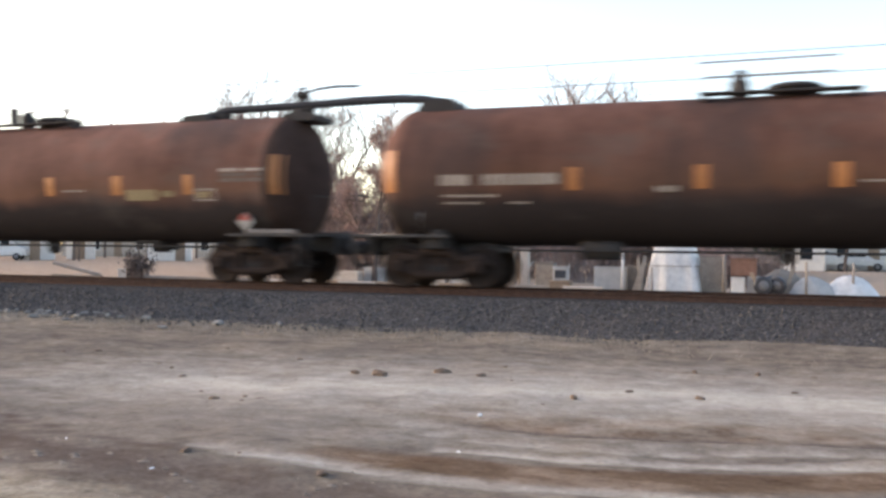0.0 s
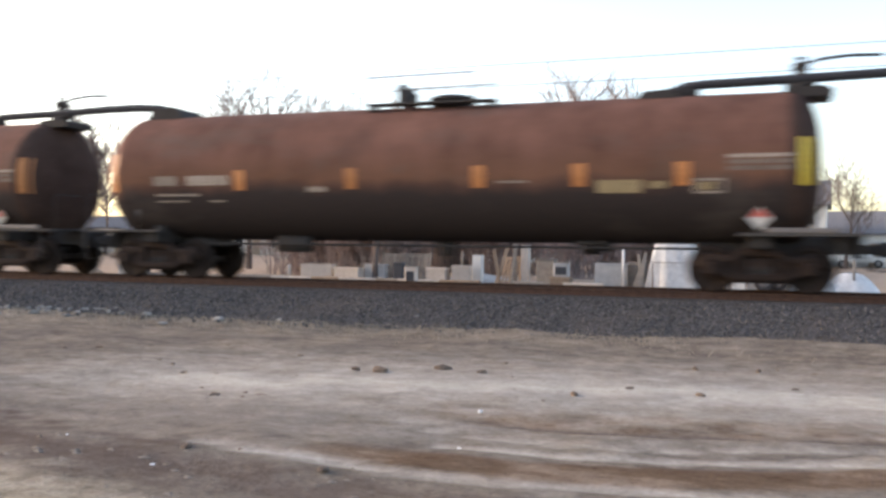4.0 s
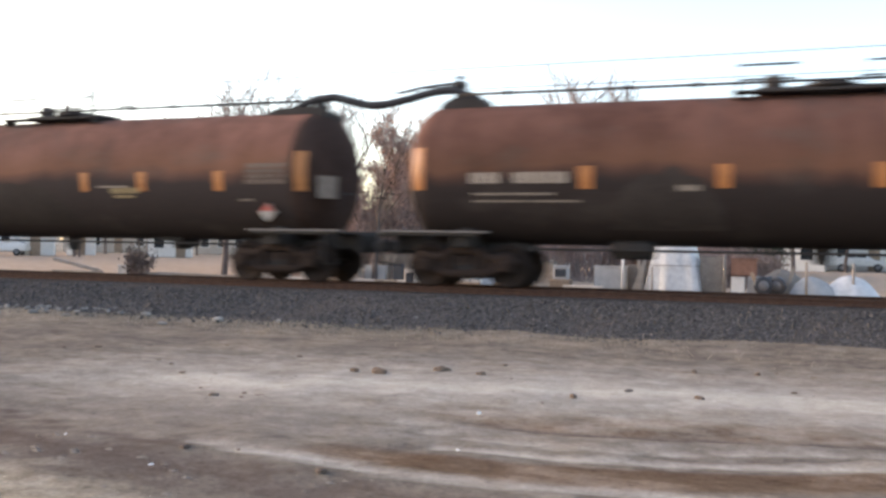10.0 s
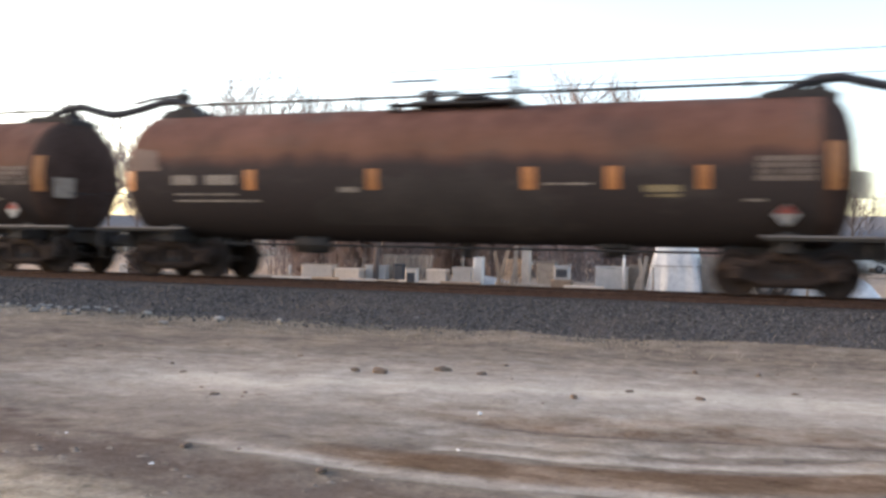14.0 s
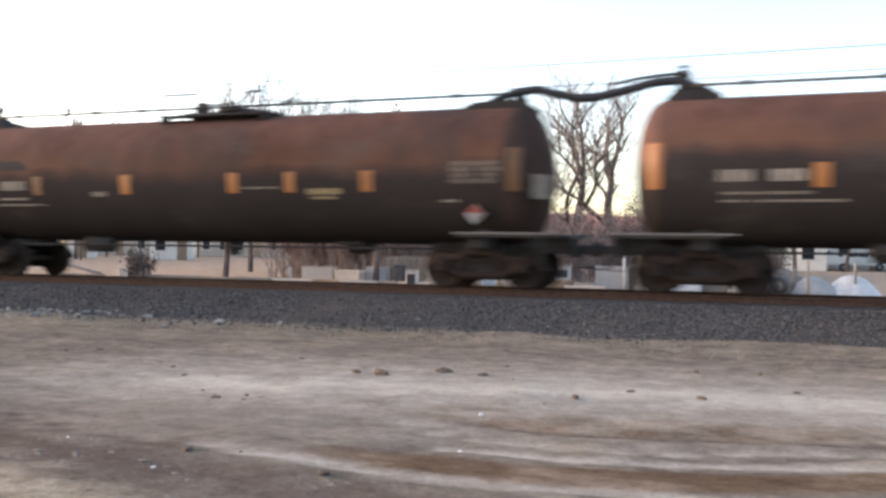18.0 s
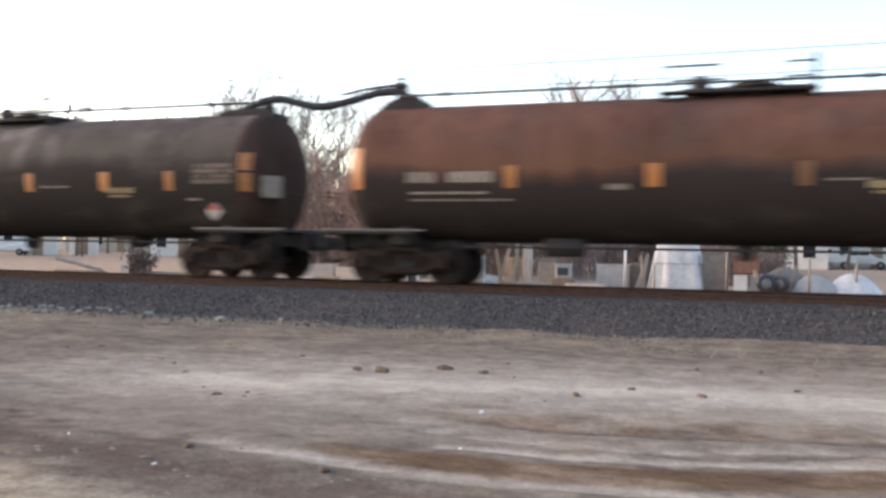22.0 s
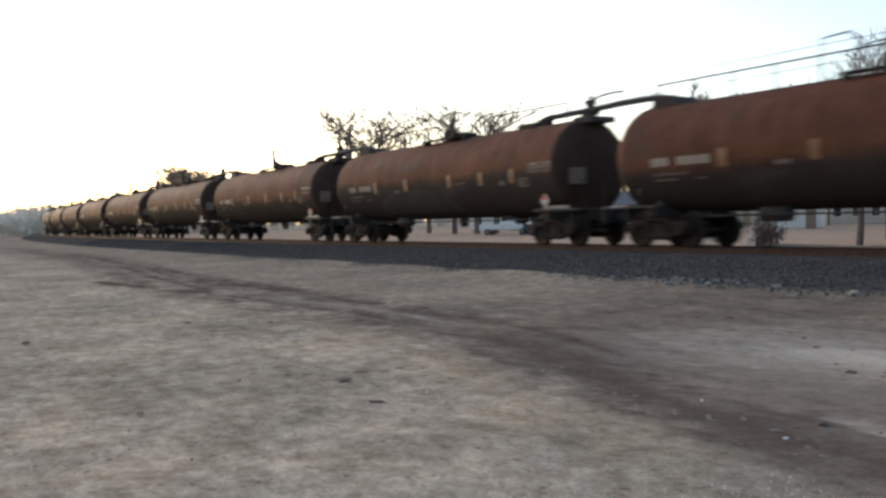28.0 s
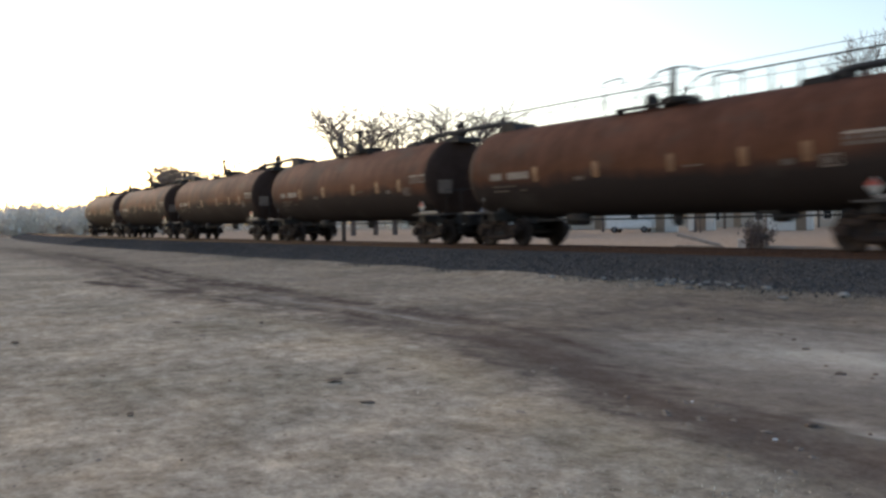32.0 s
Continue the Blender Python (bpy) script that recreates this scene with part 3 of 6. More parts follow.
    tagged(new("ground", me), "dry dusty ground with tyre ruts and bleached grass", "ground", kind="structure")


build_ground()

# ballast bank
bm = bmesh.new()
loft(bm, [(-4.2, -0.06), (-1.85, 0.57), (-1.4, 0.61), (1.35, 0.61), (1.75, 0.57), (3.3, -0.06)], STATIONS, closed=False)
tagged(part("ballast_bank", bm, BANK), "bank of crushed dark grey ballast under the track", "ballast", kind="structure")


def stones():
    rng = random.Random(4)
    base = bmesh.new()
    bmesh.ops.create_icosphere(base, subdivisions=1, radius=1.0)
    bv = [v.co.copy() for v in base.verts]
    bf = [[v.index for v in f.verts] for f in base.faces]
    base.free()
    verts, faces = [], []
    for k in range(21000):
        s = rng.uniform(-60, 5) if k < 15200 else rng.uniform(-26, 3) if k < 19000 else rng.uniform(-95, -60)
        o = -rng.uniform(1.3, 3.55) if rng.random() < 0.95 else -rng.uniform(3.5, 4.1)
        z = 0.595 - max(0, -o - 1.85) * 0.63 / 2.35 - (0.02 if o < -1.4 else 0)
        x, y, h = line(s)
        r = rng.uniform(0.016, 0.036) * (1.6 if s < -60 else 1)
        e = Euler((rng.random() * 6, rng.random() * 6, rng.random() * 6)).to_matrix()
        sc = Vector((rng.uniform(0.7, 1.4), rng.uniform(0.6, 1.1), rng.uniform(0.5, 0.9))) * r
        n = len(verts)
        hx = math.sin(radians(h))
        c = Vector((x - hx * o, y + math.cos(radians(h)) * o, max(float(toe_rise(y + o, x)), z)))
        verts.extend(tuple(c + e @ Vector((v.x * sc.x, v.y * sc.y, v.z * sc.z)) * rng.uniform(0.85, 1.15)) for v in bv)
        faces.extend([[i + n for i in f] for f in bf])
    me = bpy.data.meshes.new("ballast_stones")
    me.from_pydata(verts, [], faces)
    me.materials.append(BALLAST)
    tagged(new("ballast_stones", me), "loose angular grey ballast stones on the bank", "stones", kind="stuff")


stones()

# track: rails and ties
track = tagged(new("railway_track"), "single railway track, rusty rails on timber ties", "railway track", kind="structure")
for side, nm in ((-1, "rail"), (1, "rail")):
    bm = bmesh.new()
    g = side * 0.752
    loft(bm, [(g + dx, RAILTOP - dz) for dx, dz in ((-0.07, 0.18), (0.07, 0.18), (0.07, 0.165), (0.012, 0.15), (0.012, 0.045), (0.036, 0.035), (0.036, 0.002), (0.02, 0), (-0.02, 0), (-0.036, 0.002), (-0.036, 0.035), (-0.012, 0.045), (-0.012, 0.15), (-0.07, 0.165))], STATIONS)
    part(nm, bm, RAILM, track, "rusty steel rail")
bm = bmesh.new()
box(bm, 0, 0, 0, 0.22, 2.6, 0.18, 0.012)
tie0 = part("tie", bm, TIEM, track)
tie0.matrix_basis = pose(4.0, YC, 0.49)
for i in range(1, 200):
    s = 4.0 - 0.53 * i
    x, y, h = line(s)
    share("tie", tie0, track, pose(x, y, 0.49 + 0.006 * math.sin(i * 2.3), 0, 0, h + 0.7 * math.sin(i * 1.7)))

# ---------------------------------------------------------------- tank cars
CARL = 18.2           # over the couplers
RT, ZT = 1.515, 2.45   # tank radius, height of its axis over the rail


# by kind: where the dome of the rear and of the front end begins, and its depth
ENDS = {"A": {-1: (7.55, 0.69), 1: (7.35, 0.62)}, "B": {-1: (7.55, 0.69), 1: (7.4, 0.68)}, "C": {-1: (7.65, 0.62), 1: (7.35, 0.57)}}
KNUCKLE = 2.5         # how square the domes turn into the shell


def girth_at(x, kind):
    """The tank's radius at x: full on the shell, falling off on the domes."""
    foot, dish = ENDS[kind][1 if x > 0 else -1]
    return RT * max(0.0, 1 - (max(0.0, abs(x) - foot) / dish) ** KNUCKLE) ** (1 / KNUCKLE)


def side_patch(bm, x0, x1, z0, z1, lift=0.008, kind="A"):
    """A painted or stuck-on panel that follows the curve of the shell."""
    n = max(2, int((z1 - z0) / 0.12) + 1)
    rows = []
    for i in range(n + 1):
        z = z0 + (z1 - z0) * i / n
        row = []
        for x in (x0, (x0 + x1) / 2, x1):
            r = girth_at(x, kind) + lift
            a = math.asin(max(-1, min(1, (z - ZT) / r)))
            row.append(bm.verts.new((x, -r * math.cos(a), z)))
        rows.append(row)
    for r0, r1 in zip(rows, rows[1:]):
        for k in (0, 1):
            bm.faces.new((r0[k], r0[k + 1], r1[k + 1], r1[k]))
    return bm


def make_truck(parent, x, name="truck"):
    bm = bmesh.new()
    box(bm, 0, 0, 0.56, 0.36, 2.1, 0.24, 0.04)
    box(bm, 0, 0, 0.73, 0.5, 0.6, 0.12, 0.03)
    tr = part(name, bm, TRUCKM, parent, "rust-brown cast steel freight truck", pose(x, 0, 0))
    bm = bmesh.new()
    for sx in (-1, 1):
        box(bm, sx * 0.38, 0, 0.42, 0.12, 1.5, 0.16, 0.02)
        box(bm, sx * 0.42, 0, 0.62, 0.3, 1.1, 0.14, 0.03)
        for sy in (-0.55, 0.55):
            box(bm, sx * 0.42, sy, 0.5, 0.1, 0.12, 0.34, 0.02)
    part("brake_rigging", bm, STEEL, tr)
    for s in (-1, 1):
        bm = bmesh.new()
        y = s * 1.0
        pts = [(-1.2, 0.5), (-0.98, 0.66), (-0.55, 0.62), (-0.34, 0.78), (0.34, 0.78), (0.55, 0.62), (0.98, 0.66), (1.2, 0.5)]
        tube(bm, [(px, y, pz) for px, pz in pts], [0.085, 0.12, 0.1, 0.1, 0.1, 0.1, 0.12, 0.085], 8)
        pts = [(-0.95, 0.48), (-0.45, 0.3), (0.45, 0.3), (0.95, 0.48)]
        tube(bm, [(px, y, pz) for px, pz in pts], 0.1, 8)
        for sx in (-1, 1):
            box(bm, sx * 0.36, y, 0.53, 0.12, 0.18, 0.42, 0.02)
            box(bm, sx * 0.62, y, 0.5, 0.34, 0.1, 0.26, 0.03)
            box(bm, sx * 0.89, y + s * 0.05, 0.47, 0.3, 0.26, 0.26, 0.04)
        box(bm, 0, y - s * 0.04, 0.5, 0.6, 0.08, 0.4, 0.02)
        part("side_frame", bm, TRUCKM, tr)
        for sx in (-0.14, 0, 0.14):
            bm = bmesh.new()
            disc_solid(bm, [(0.33, 0.06), (0.37, 0.066), (0.41, 0.056), (0.45, 0.066), (0.49, 0.056), (0.52, 0.06)], 8, "Z", (sx, y, 0))
            part("spring", bm, STEEL, tr)
    for sx in (-1, 1):
        bm = bmesh.new()
        tube(bm, [(0, -1.1, 0), (0, 1.1, 0)], 0.08, 10)
        for s in (-1, 1):
            y = s * 0.752
            disc_solid(bm, [(y - s * 0.09, 0.1), (y - s * 0.085, 0.485), (y - s * 0.055, 0.485), (y - s * 0.045, 0.457), (y + s * 0.06, 0.45), (y + s * 0.062, 0.39), (y + s * 0.02, 0.36), (y + s * 0.02, 0.18), (y + s * 0.07, 0.14), (y + s * 0.07, 0.08)], 28)
            box(bm, 0.0, s * 1.125, 0, 0.17, 0.04, 0.17, 0.03)
        part("wheelset", bm, WHEELM, tr, "", pose(sx * 0.89, 0, 0.457))
    return tr


def make_car(kind, name="tank_car"):
    car = new(name)
    # shell and heads
    bm = bmesh.new()
    ends = ENDS[kind]
    prof = [(-ends[-1][0] + (ends[-1][0] + ends[1][0]) * k / 14, RT) for k in range(15)]
    disc_solid(bm, prof, 72, "X", (0, 0, ZT), caps=False)
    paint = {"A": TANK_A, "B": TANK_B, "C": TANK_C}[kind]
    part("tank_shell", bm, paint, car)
    for s in (-1, 1):
        bm = bmesh.new()
        foot, dish = ends[s]
        bend = [k * math.pi / 2 / 11 for k in range(12)]
        disc_solid(bm, [(s * (foot - 0.02), RT - 0.004)] + [(s * (foot + dish * math.sin(a) ** (2 / KNUCKLE)), max(0.03, RT * max(0.0, math.cos(a)) ** (2 / KNUCKLE))) for a in bend], 72, "X", (0, 0, ZT), caps=False)
        # front end takes the painted shade colour, rear end the shell paint
        part("tank_head", bm, HEAD_SHADED if s > 0 else paint, car, "domed tank end, shade painted in near-black" if s > 0 else "")
        # stub sill, bolster, shroud
        bm = bmesh.new()
        box(bm, s * 7.15, 0, 0.93, 3.1, 0.62, 0.34, 0.03)
        box(bm, s * 8.62, 0, 0.9, 0.16, 0.9, 0.42, 0.03)
        part("stub_sill", bm, STEEL, car)
        bm = bmesh.new()
        box(bm, s * 6.85, 0, 0.98, 0.42, 2.7, 0.26, 0.03)
        for sy in (-1, 1):
            box(bm, s * 6.85, sy * 0.8, 1.12, 0.3, 0.42, 0.3, 0.05, Euler((sy * 0.5, 0, 0)).to_matrix().to_4x4())
        part("body_bolster", bm, STEEL, car)
        # end platform with its side step and grab rail
        bm = bmesh.new()
        box(bm, s * 8.35, 0, 1.13, 0.6, 2.9, 0.05, 0.01)
        for sy in (-1, 1):
            box(bm, s * 7.5, sy * 1.42, 1.12, 2.1, 0.2, 0.06, 0.01)
            tube(bm, [(s * 8.6, sy * 1.45, 1.12), (s * 8.6, sy * 1.45, 0.45), (s * 8.25, sy * 1.45, 0.45), (s * 8.25, sy * 1.45, 1.12)], 0.018, 6)
        part("end_platform", bm, STEPM, car, "grey end platform")
        for sy in (-1, 1):
            bm = bmesh.new()
            tube(bm, [(s * 8.62, sy * 1.35, 1.14), (s * 8.62, sy * 1.35, 2.0), (s * 8.62, sy * 0.5, 2.0)], 0.018, 6)
            part("end_handrail", bm, STEEL, car)
        # coupler
        bm = bmesh.new()
        box(bm, s * 8.82, 0, 0.86, 0.5, 0.16, 0.18, 0.03)
        box(bm, s * 9.04, s * 0.05, 0.86, 0.2, 0.34, 0.3, 0.06)
        part("coupler", bm, STEEL, car)
        bm = bmesh.new()
        tube(bm, [(s * 8.7, 0.3, 0.8), (s * 8.85, 0.32, 0.5), (s * 9.05, 0.3, 0.42)], 0.03, 6)
        part("air_hose", bm, HOSEM, car)
        make_truck(car, s * 6.85)
    # brake gear under the belly
    bm = bmesh.new()
    for y in (-0.75, 0.75):
        tube(bm, [(-5.9, y, 0.99), (-5.6, y, 0.84), (5.6, y, 0.84), (5.9, y, 0.99)], 0.028, 6)
    part("brake_pipe", bm, STEEL, car)
    bm = bmesh.new()
    disc_solid(bm, [(-0.45, 0.12), (-0.4, 0.2), (0.4, 0.2), (0.45, 0.12)], 16, "X", (-3.4, -0.5, 0.86))
    part("air_reservoir", bm, STEEL, car)
    bm = bmesh.new()
    disc_solid(bm, [(-0.3, 0.17), (0.12, 0.17), (0.15, 0.1), (0.35, 0.1)], 16, "X", (3.5, 0.3, 0.86))
    box(bm, 3.5, 0, 0.94, 0.7, 0.9, 0.1, 0.02)
    part("brake_cylinder", bm, STEEL, car)
    bm = bmesh.new()
    disc_solid(bm, [(0.62, 0.11), (0.7, 0.16), (0.95, 0.2), (1.02, 0.32)], 16, "Z", (0.2, 0, 0))
    part("outlet_valve", bm, STEEL, car)
    # manway with its fittings and safety frame
    bm = bmesh.new()
    disc_solid(bm, [(3.98, 0.5), (4.16, 0.5), (4.16, 0.56), (4.21, 0.56), (4.26, 0.46)], 20, "Z", (0.3, 0, 0))
    part("manway", bm, STEEL, car)
    bm = bmesh.new()
    disc_solid(bm, [(4.0, 0.2), (4.36, 0.2), (4.42, 0.13), (4.47, 0.13)], 14, "Z", (-0.75, 0, 0))
    part("safety_valve", bm, STEEL, car)
    bm = bmesh.new()
    for sy in (-1, 1):
        box(bm, 0, sy * 0.62, 4.05, 3.0, 0.3, 0.05, 0.01)
        for px in (-1.4, 1.4):
            box(bm, px, sy * 0.62, 3.98, 0.08, 0.3, 0.16)
    part("top_platform", bm, STEEL, car)
    if kind == "A":
        loops = [[(-1.5, 4.05), (-1.5, 4.64), (1.05, 4.66), (1.05, 4.05)]]
    elif kind == "B":
        loops = [[(-1.4, 4.05), (-1.4, 4.55), (-0.3, 4.55)], [(0.9, 4.05), (0.9, 4.55), (1.4, 4.55)]]
    else:
        loops = [[(-1.9, 4.1), (-1.9, 4.9), (-1.2, 4.94), (-1.0, 4.76)], [(0.0, 4.3), (0.04, 4.75), (0.3, 4.9), (0.8, 4.95), (1.3, 4.9), (1.75, 4.75)]]
    for sy in (-0.8, 0.8):
        for pts in loops:
            bm = bmesh.new()
            tube(bm, [(x, sy, z) for x, z in pts], 0.02 if kind == "A" else 0.026, 6)
            part("safety_rail", bm, GREYRAIL if kind == "A" else STEEL, car)
    bm = bmesh.new()
    if kind == "A":
        box(bm, -0.72, -0.5, 4.28, 0.2, 0.2, 0.46, 0.03)
    elif kind == "B":
        box(bm, 1.42, -0.8, 4.36, 0.09, 0.09, 0.66, 0.01)
    else:
        box(bm, 0.8, -0.8, 4.5, 0.13, 0.13, 0.9, 0.02)
    part("vent_post", bm, STEEL, car)
    # long fittings on the crown
    if kind == "B":
        bm = bmesh.new()
        tube(bm, [(-7.2, -0.5, 4.26), (7.2, -0.5, 4.26)], 0.03, 6)
        part("top_rail", bm, STEEL, car)
        for px in (-6.1, -3.6, -2.2, 2.4, 3.6, 6.1):
            bm = bmesh.new()
            tube(bm, [(px, -0.5, 3.92), (px, -0.5, 4.28)], 0.024, 6)
            box(bm, px, -0.5, 4.27, 0.14, 0.1, 0.1, 0.02)
            part("rail_post", bm, STEEL, car)
        for sy in (-1, 1):
            a = radians(65)
            bm = bmesh.new()
            box(bm, 0, sy * (RT + 0.01) * math.cos(a), ZT + (RT + 0.01) * math.sin(a), 14.6, 0.03, 0.06, 0.008, Euler((-sy * radians(25), 0, 0)).to_matrix().to_4x4())
            part("crown_strip", bm, STEEL, car, "narrow dark strip along the crown")
        bm = bmesh.new()
        box(bm, 0.15, 0, 4.12, 2.5, 0.9, 0.1, 0.04)
        part("fitting_cover", bm, STEEL, car)
    if kind == "C":
        for a, b in ((-7.3, 0.7), (1.9, 7.3)):
            bm = bmesh.new()
            tube(bm, [(a, -0.62, 4.3), (a + 0.12, -0.62, 4.56), (b - 0.12, -0.62, 4.56), (b, -0.62, 4.3)], 0.024, 6)
            part("top_handrail", bm, STEEL, car)
            for k in range(7):
                px = a + 0.2 + (b - a - 0.4) * k / 6
                bm = bmesh.new()
                tube(bm, [(px, -0.62, 3.9), (px, -0.62, 4.54)], 0.024, 6)
                part("rail_post", bm, STEEL, car)
    # fittings were set out for a crown at 4.05
    for o in car.children:
        if min((v.co.z for v in o.data.vertices), default=0) > 3.8:
            for v in o.data.vertices:
                v.co.z += ZT + RT - 4.05
    # end saddles that carry the linking pipe: low boxes with sloped shoulders
    crown = ZT + RT
    saddles = [(7.0, 0.75, 0.09), (-7.1, 0.55, 0.13)] if kind == "B" else [(4.85, 0.42, 0.1), (7.7, 0.45, 0.05), (-7.05, 0.5, 0.2)]
    for xo, half, rise in saddles:
        bm = bmesh.new()
        pl = [(-half, 0.0), (-half * 0.7, rise), (half * 0.65, rise + 0.02), (half, 0.0)]
        vs = []
        for y in (-0.5, 0.5):
            vs.append([bm.verts.new((xo + px, y, crown + pz - 0.03)) for px, pz in pl] + [bm.verts.new((xo + px, y, crown - 0.16)) for px, pz in pl[::-1]])
        n = len(vs[0])
        for k in range(n):
            bm.faces.new((vs[0][k], vs[0][(k + 1) % n], vs[1][(k + 1) % n], vs[1][k]))
        bm.faces.new(vs[0])
        bm.faces.new(vs[1][::-1])
        bmesh.ops.recalc_face_normals(bm, faces=bm.faces)
        part("hose_saddle", bm, STEEL, car)
    for px in ((7.4, -7.2) if kind == "B" else (5.4, 7.5, -7.2)):
        bm = bmesh.new()
        disc_solid(bm, [(crown - 0.06, 0.2), (crown + 0.14, 0.2), (crown + 0.19, 0.14), (crown + 0.28, 0.14)], 14, "Z", (px, 0, 0))
        part("hose_flange", bm, STEEL, car)
    # side boards beside the end steps
    if kind == "B":
        for x0, x1 in ((-8.6, -6.2), (6.4, 8.7)):
            for sy in (-1, 1):
                bm = bmesh.new()
                box(bm, (x0 + x1) / 2, sy * 1.5, 1.17, x1 - x0, 0.16, 0.05, 0.01)
                part("side_board", bm, PALEBAR, car, "pale worn side board")
    else:
        for sy in (-1, 1):
            bm = bmesh.new()
            box(bm, 7.6, sy * 1.5, 1.2, 1.3, 0.06, 0.1, 0.02)
            part("side_board", bm, PALEBAR, car, "pale worn side board")
            bm = bmesh.new()
            tube(bm, [(-8.2, sy * 1.5, 1.14), (-7.05, sy * 1.5, 1.14), (-7.05, sy * 1.5, 1.62)], 0.022, 6)
            part("grab_rail", bm, GREYRAIL, car, "grey grab rail")
    return car


def add_mast(car, kind):
    """The valve mast and swing arm at one end of the crown."""
    x, top = (7.55, 4.5) if kind != "B" else (-7.35, 4.52)
    bm = bmesh.new()
    tube(bm, [(x, 0, 3.88), (x, 0, top)], [0.17, 0.11], 8)
    box(bm, x, 0, top - 0.04, 0.32, 0.3, 0.15, 0.04)
    box(bm, x + 0.05, 0, 4.12, 0.5, 0.34, 0.1, 0.03)
    part("valve_mast", bm, STEEL, car)
    bm = bmesh.new()
    if kind == "B":
        tube(bm, [(x, 0, top), (x - 0.45, 0, top - 0.02), (x - 0.95, 0, top - 0.07), (x - 1.5, 0, top - 0.17)], 0.035, 6)
    else:
        tube(bm, [(x, 0, top), (x + 0.4, 0, top + 0.1), (x + 0.9, 0, top + 0.14), (x + 1.5, 0, top + 0.12)], 0.035, 6)
    part("swing_arm", bm, STEEL, car)
    bm = bmesh.new()
    disc_solid(bm, [(top + 0.03, 0.05), (top + 0.1, 0.05), (top + 0.12, 0.11), (top + 0.15, 0.11)], 10, "Z", (x, 0, 0))
    part("hand_wheel", bm, STEEL, car)


def add_hose(car, kind):
    """The pipe that links the crown to the next car behind."""
    bm = bmesh.new()
    if kind == "B":
        pts = [(-6.6, 3.95), (-7.0, 4.18), (-7.45, 4.36), (-7.9, 4.34), (-8.5, 4.2), (-9.1, 4.09), (-9.5, 4.08), (-10.0, 4.2), (-10.4, 4.31), (-10.9, 4.27), (-11.4, 4.08), (-11.7, 3.95)]
        tube(bm, [(x, -0.1, z) for x, z in pts], 0.095, 8)
    else:
        pts = [(-6.9, 3.96), (-7.2, 4.16), (-7.5, 4.22), (-8.1, 4.25), (-9.1, 4.25), (-10.65, 4.21), (-12.5, 4.18), (-12.85, 4.14), (-13.15, 4.05), (-13.6, 3.98)]
        tube(bm, [(x, -0.1, z) for x, z in pts], 0.095, 8)
    part("linking_hose", bm, HOSEM, car, "black hose linking two tank cars")
    if kind != "B":
        bm = bmesh.new()
        for px in (-12.6, -10.9):
            tube(bm, [(px, -0.1, 3.88), (px, -0.1, 4.24)], 0.05, 6)
        part("hose_rest", bm, STEEL, car)


# by car: offsets of the five small reflectors from the rear coupler, then of the yellow panel and of the white data square
MARKS = {-1: ((5.27, 7.73, 10.17, 12.4, 14.4), 12.7, 14.7), 0: ((5.25, 7.87, 10.5, 12.5, 14.5), 12.75, 14.68), 1: ((5.23, 7.93, 10.89, 12.35, 14.25), 12.45, 14.72),
         2: ((4.93, 7.85, 10.9, 13.4, 15.05), 12.55, 15.12), 5: ((4.53, 7.28, 10.37, 12.57, 14.86), 13.13, 14.97), 6: ((4.75, 6.86, 10.13, 12.04, 14.24), 12.19, 14.71),
         7: ((4.78, 7.27, 10.03, 11.87, 14.1), 11.95, 14.71), 8: ((4.89, 7.5, 10.2, 12.02, 13.82), 12.1, 0), 9: ((4.78, 7.91, 10.9, 12.56, 14.68), 11.65, 0),
         10: ((5.0, 8.03, 10.82, 12.8, 14.14), 13.35, 0), 11: ((4.92, 7.88, 11.21, 12.78, 14.5), 12.0, 0), 12: ((4.61, 7.61, 11.05, 12.73, 14.45), 13.34, 0),
         15: ((4.34, 7.2, 10.41, 12.66, 14.27), 12.95, 0), 16: ((4.58, 7.23, 10.18, 11.64, 13.51), 12.06, 0), 17: ((4.72, 7.15, 10.08, 12.79, 14.16), 13.05, 0),
         18: ((4.81, 7.4, 10.51, 12.83, 14.97), 12.96, 0), 19: ((4.77, 7.62, 10.34, 12.51, 14.14), 11.4, 0), 20: ((4.94, 7.77, 10.6, 12.88, 14.74), 12.9, 0)}
# painted-over or soot-dark blots and pale worn ones: offset, width, foot, height
DARK_BLOTS = {4: ((1.32, 0.95, 1.2, 2.5),), 5: ((13.0, 1.3, 2.3, 1.35),), 8: ((5.3, 2.3, 1.25, 1.25),), 9: ((6.5, 3.9, 1.25, 1.2), (2.5, 2.15, 1.9, 0.55)), 10: ((8.1, 2.8, 1.25, 1.6),),
              12: ((6.0, 5.6, 1.3, 1.25),), 16: ((2.78, 1.5, 2.66, 0.3),), 26: ((4.6, 6.2, 1.2, 1.0),)}
PALE_BLOTS = {12: ((1.2, 1.0, 2.5, 0.65),), 16: ((1.4, 0.8, 2.85, 0.25),), 17: ((1.5, 1.0, 2.55, 0.6),), 21: ((1.1, 1.4, 3.0, 0.6),)}


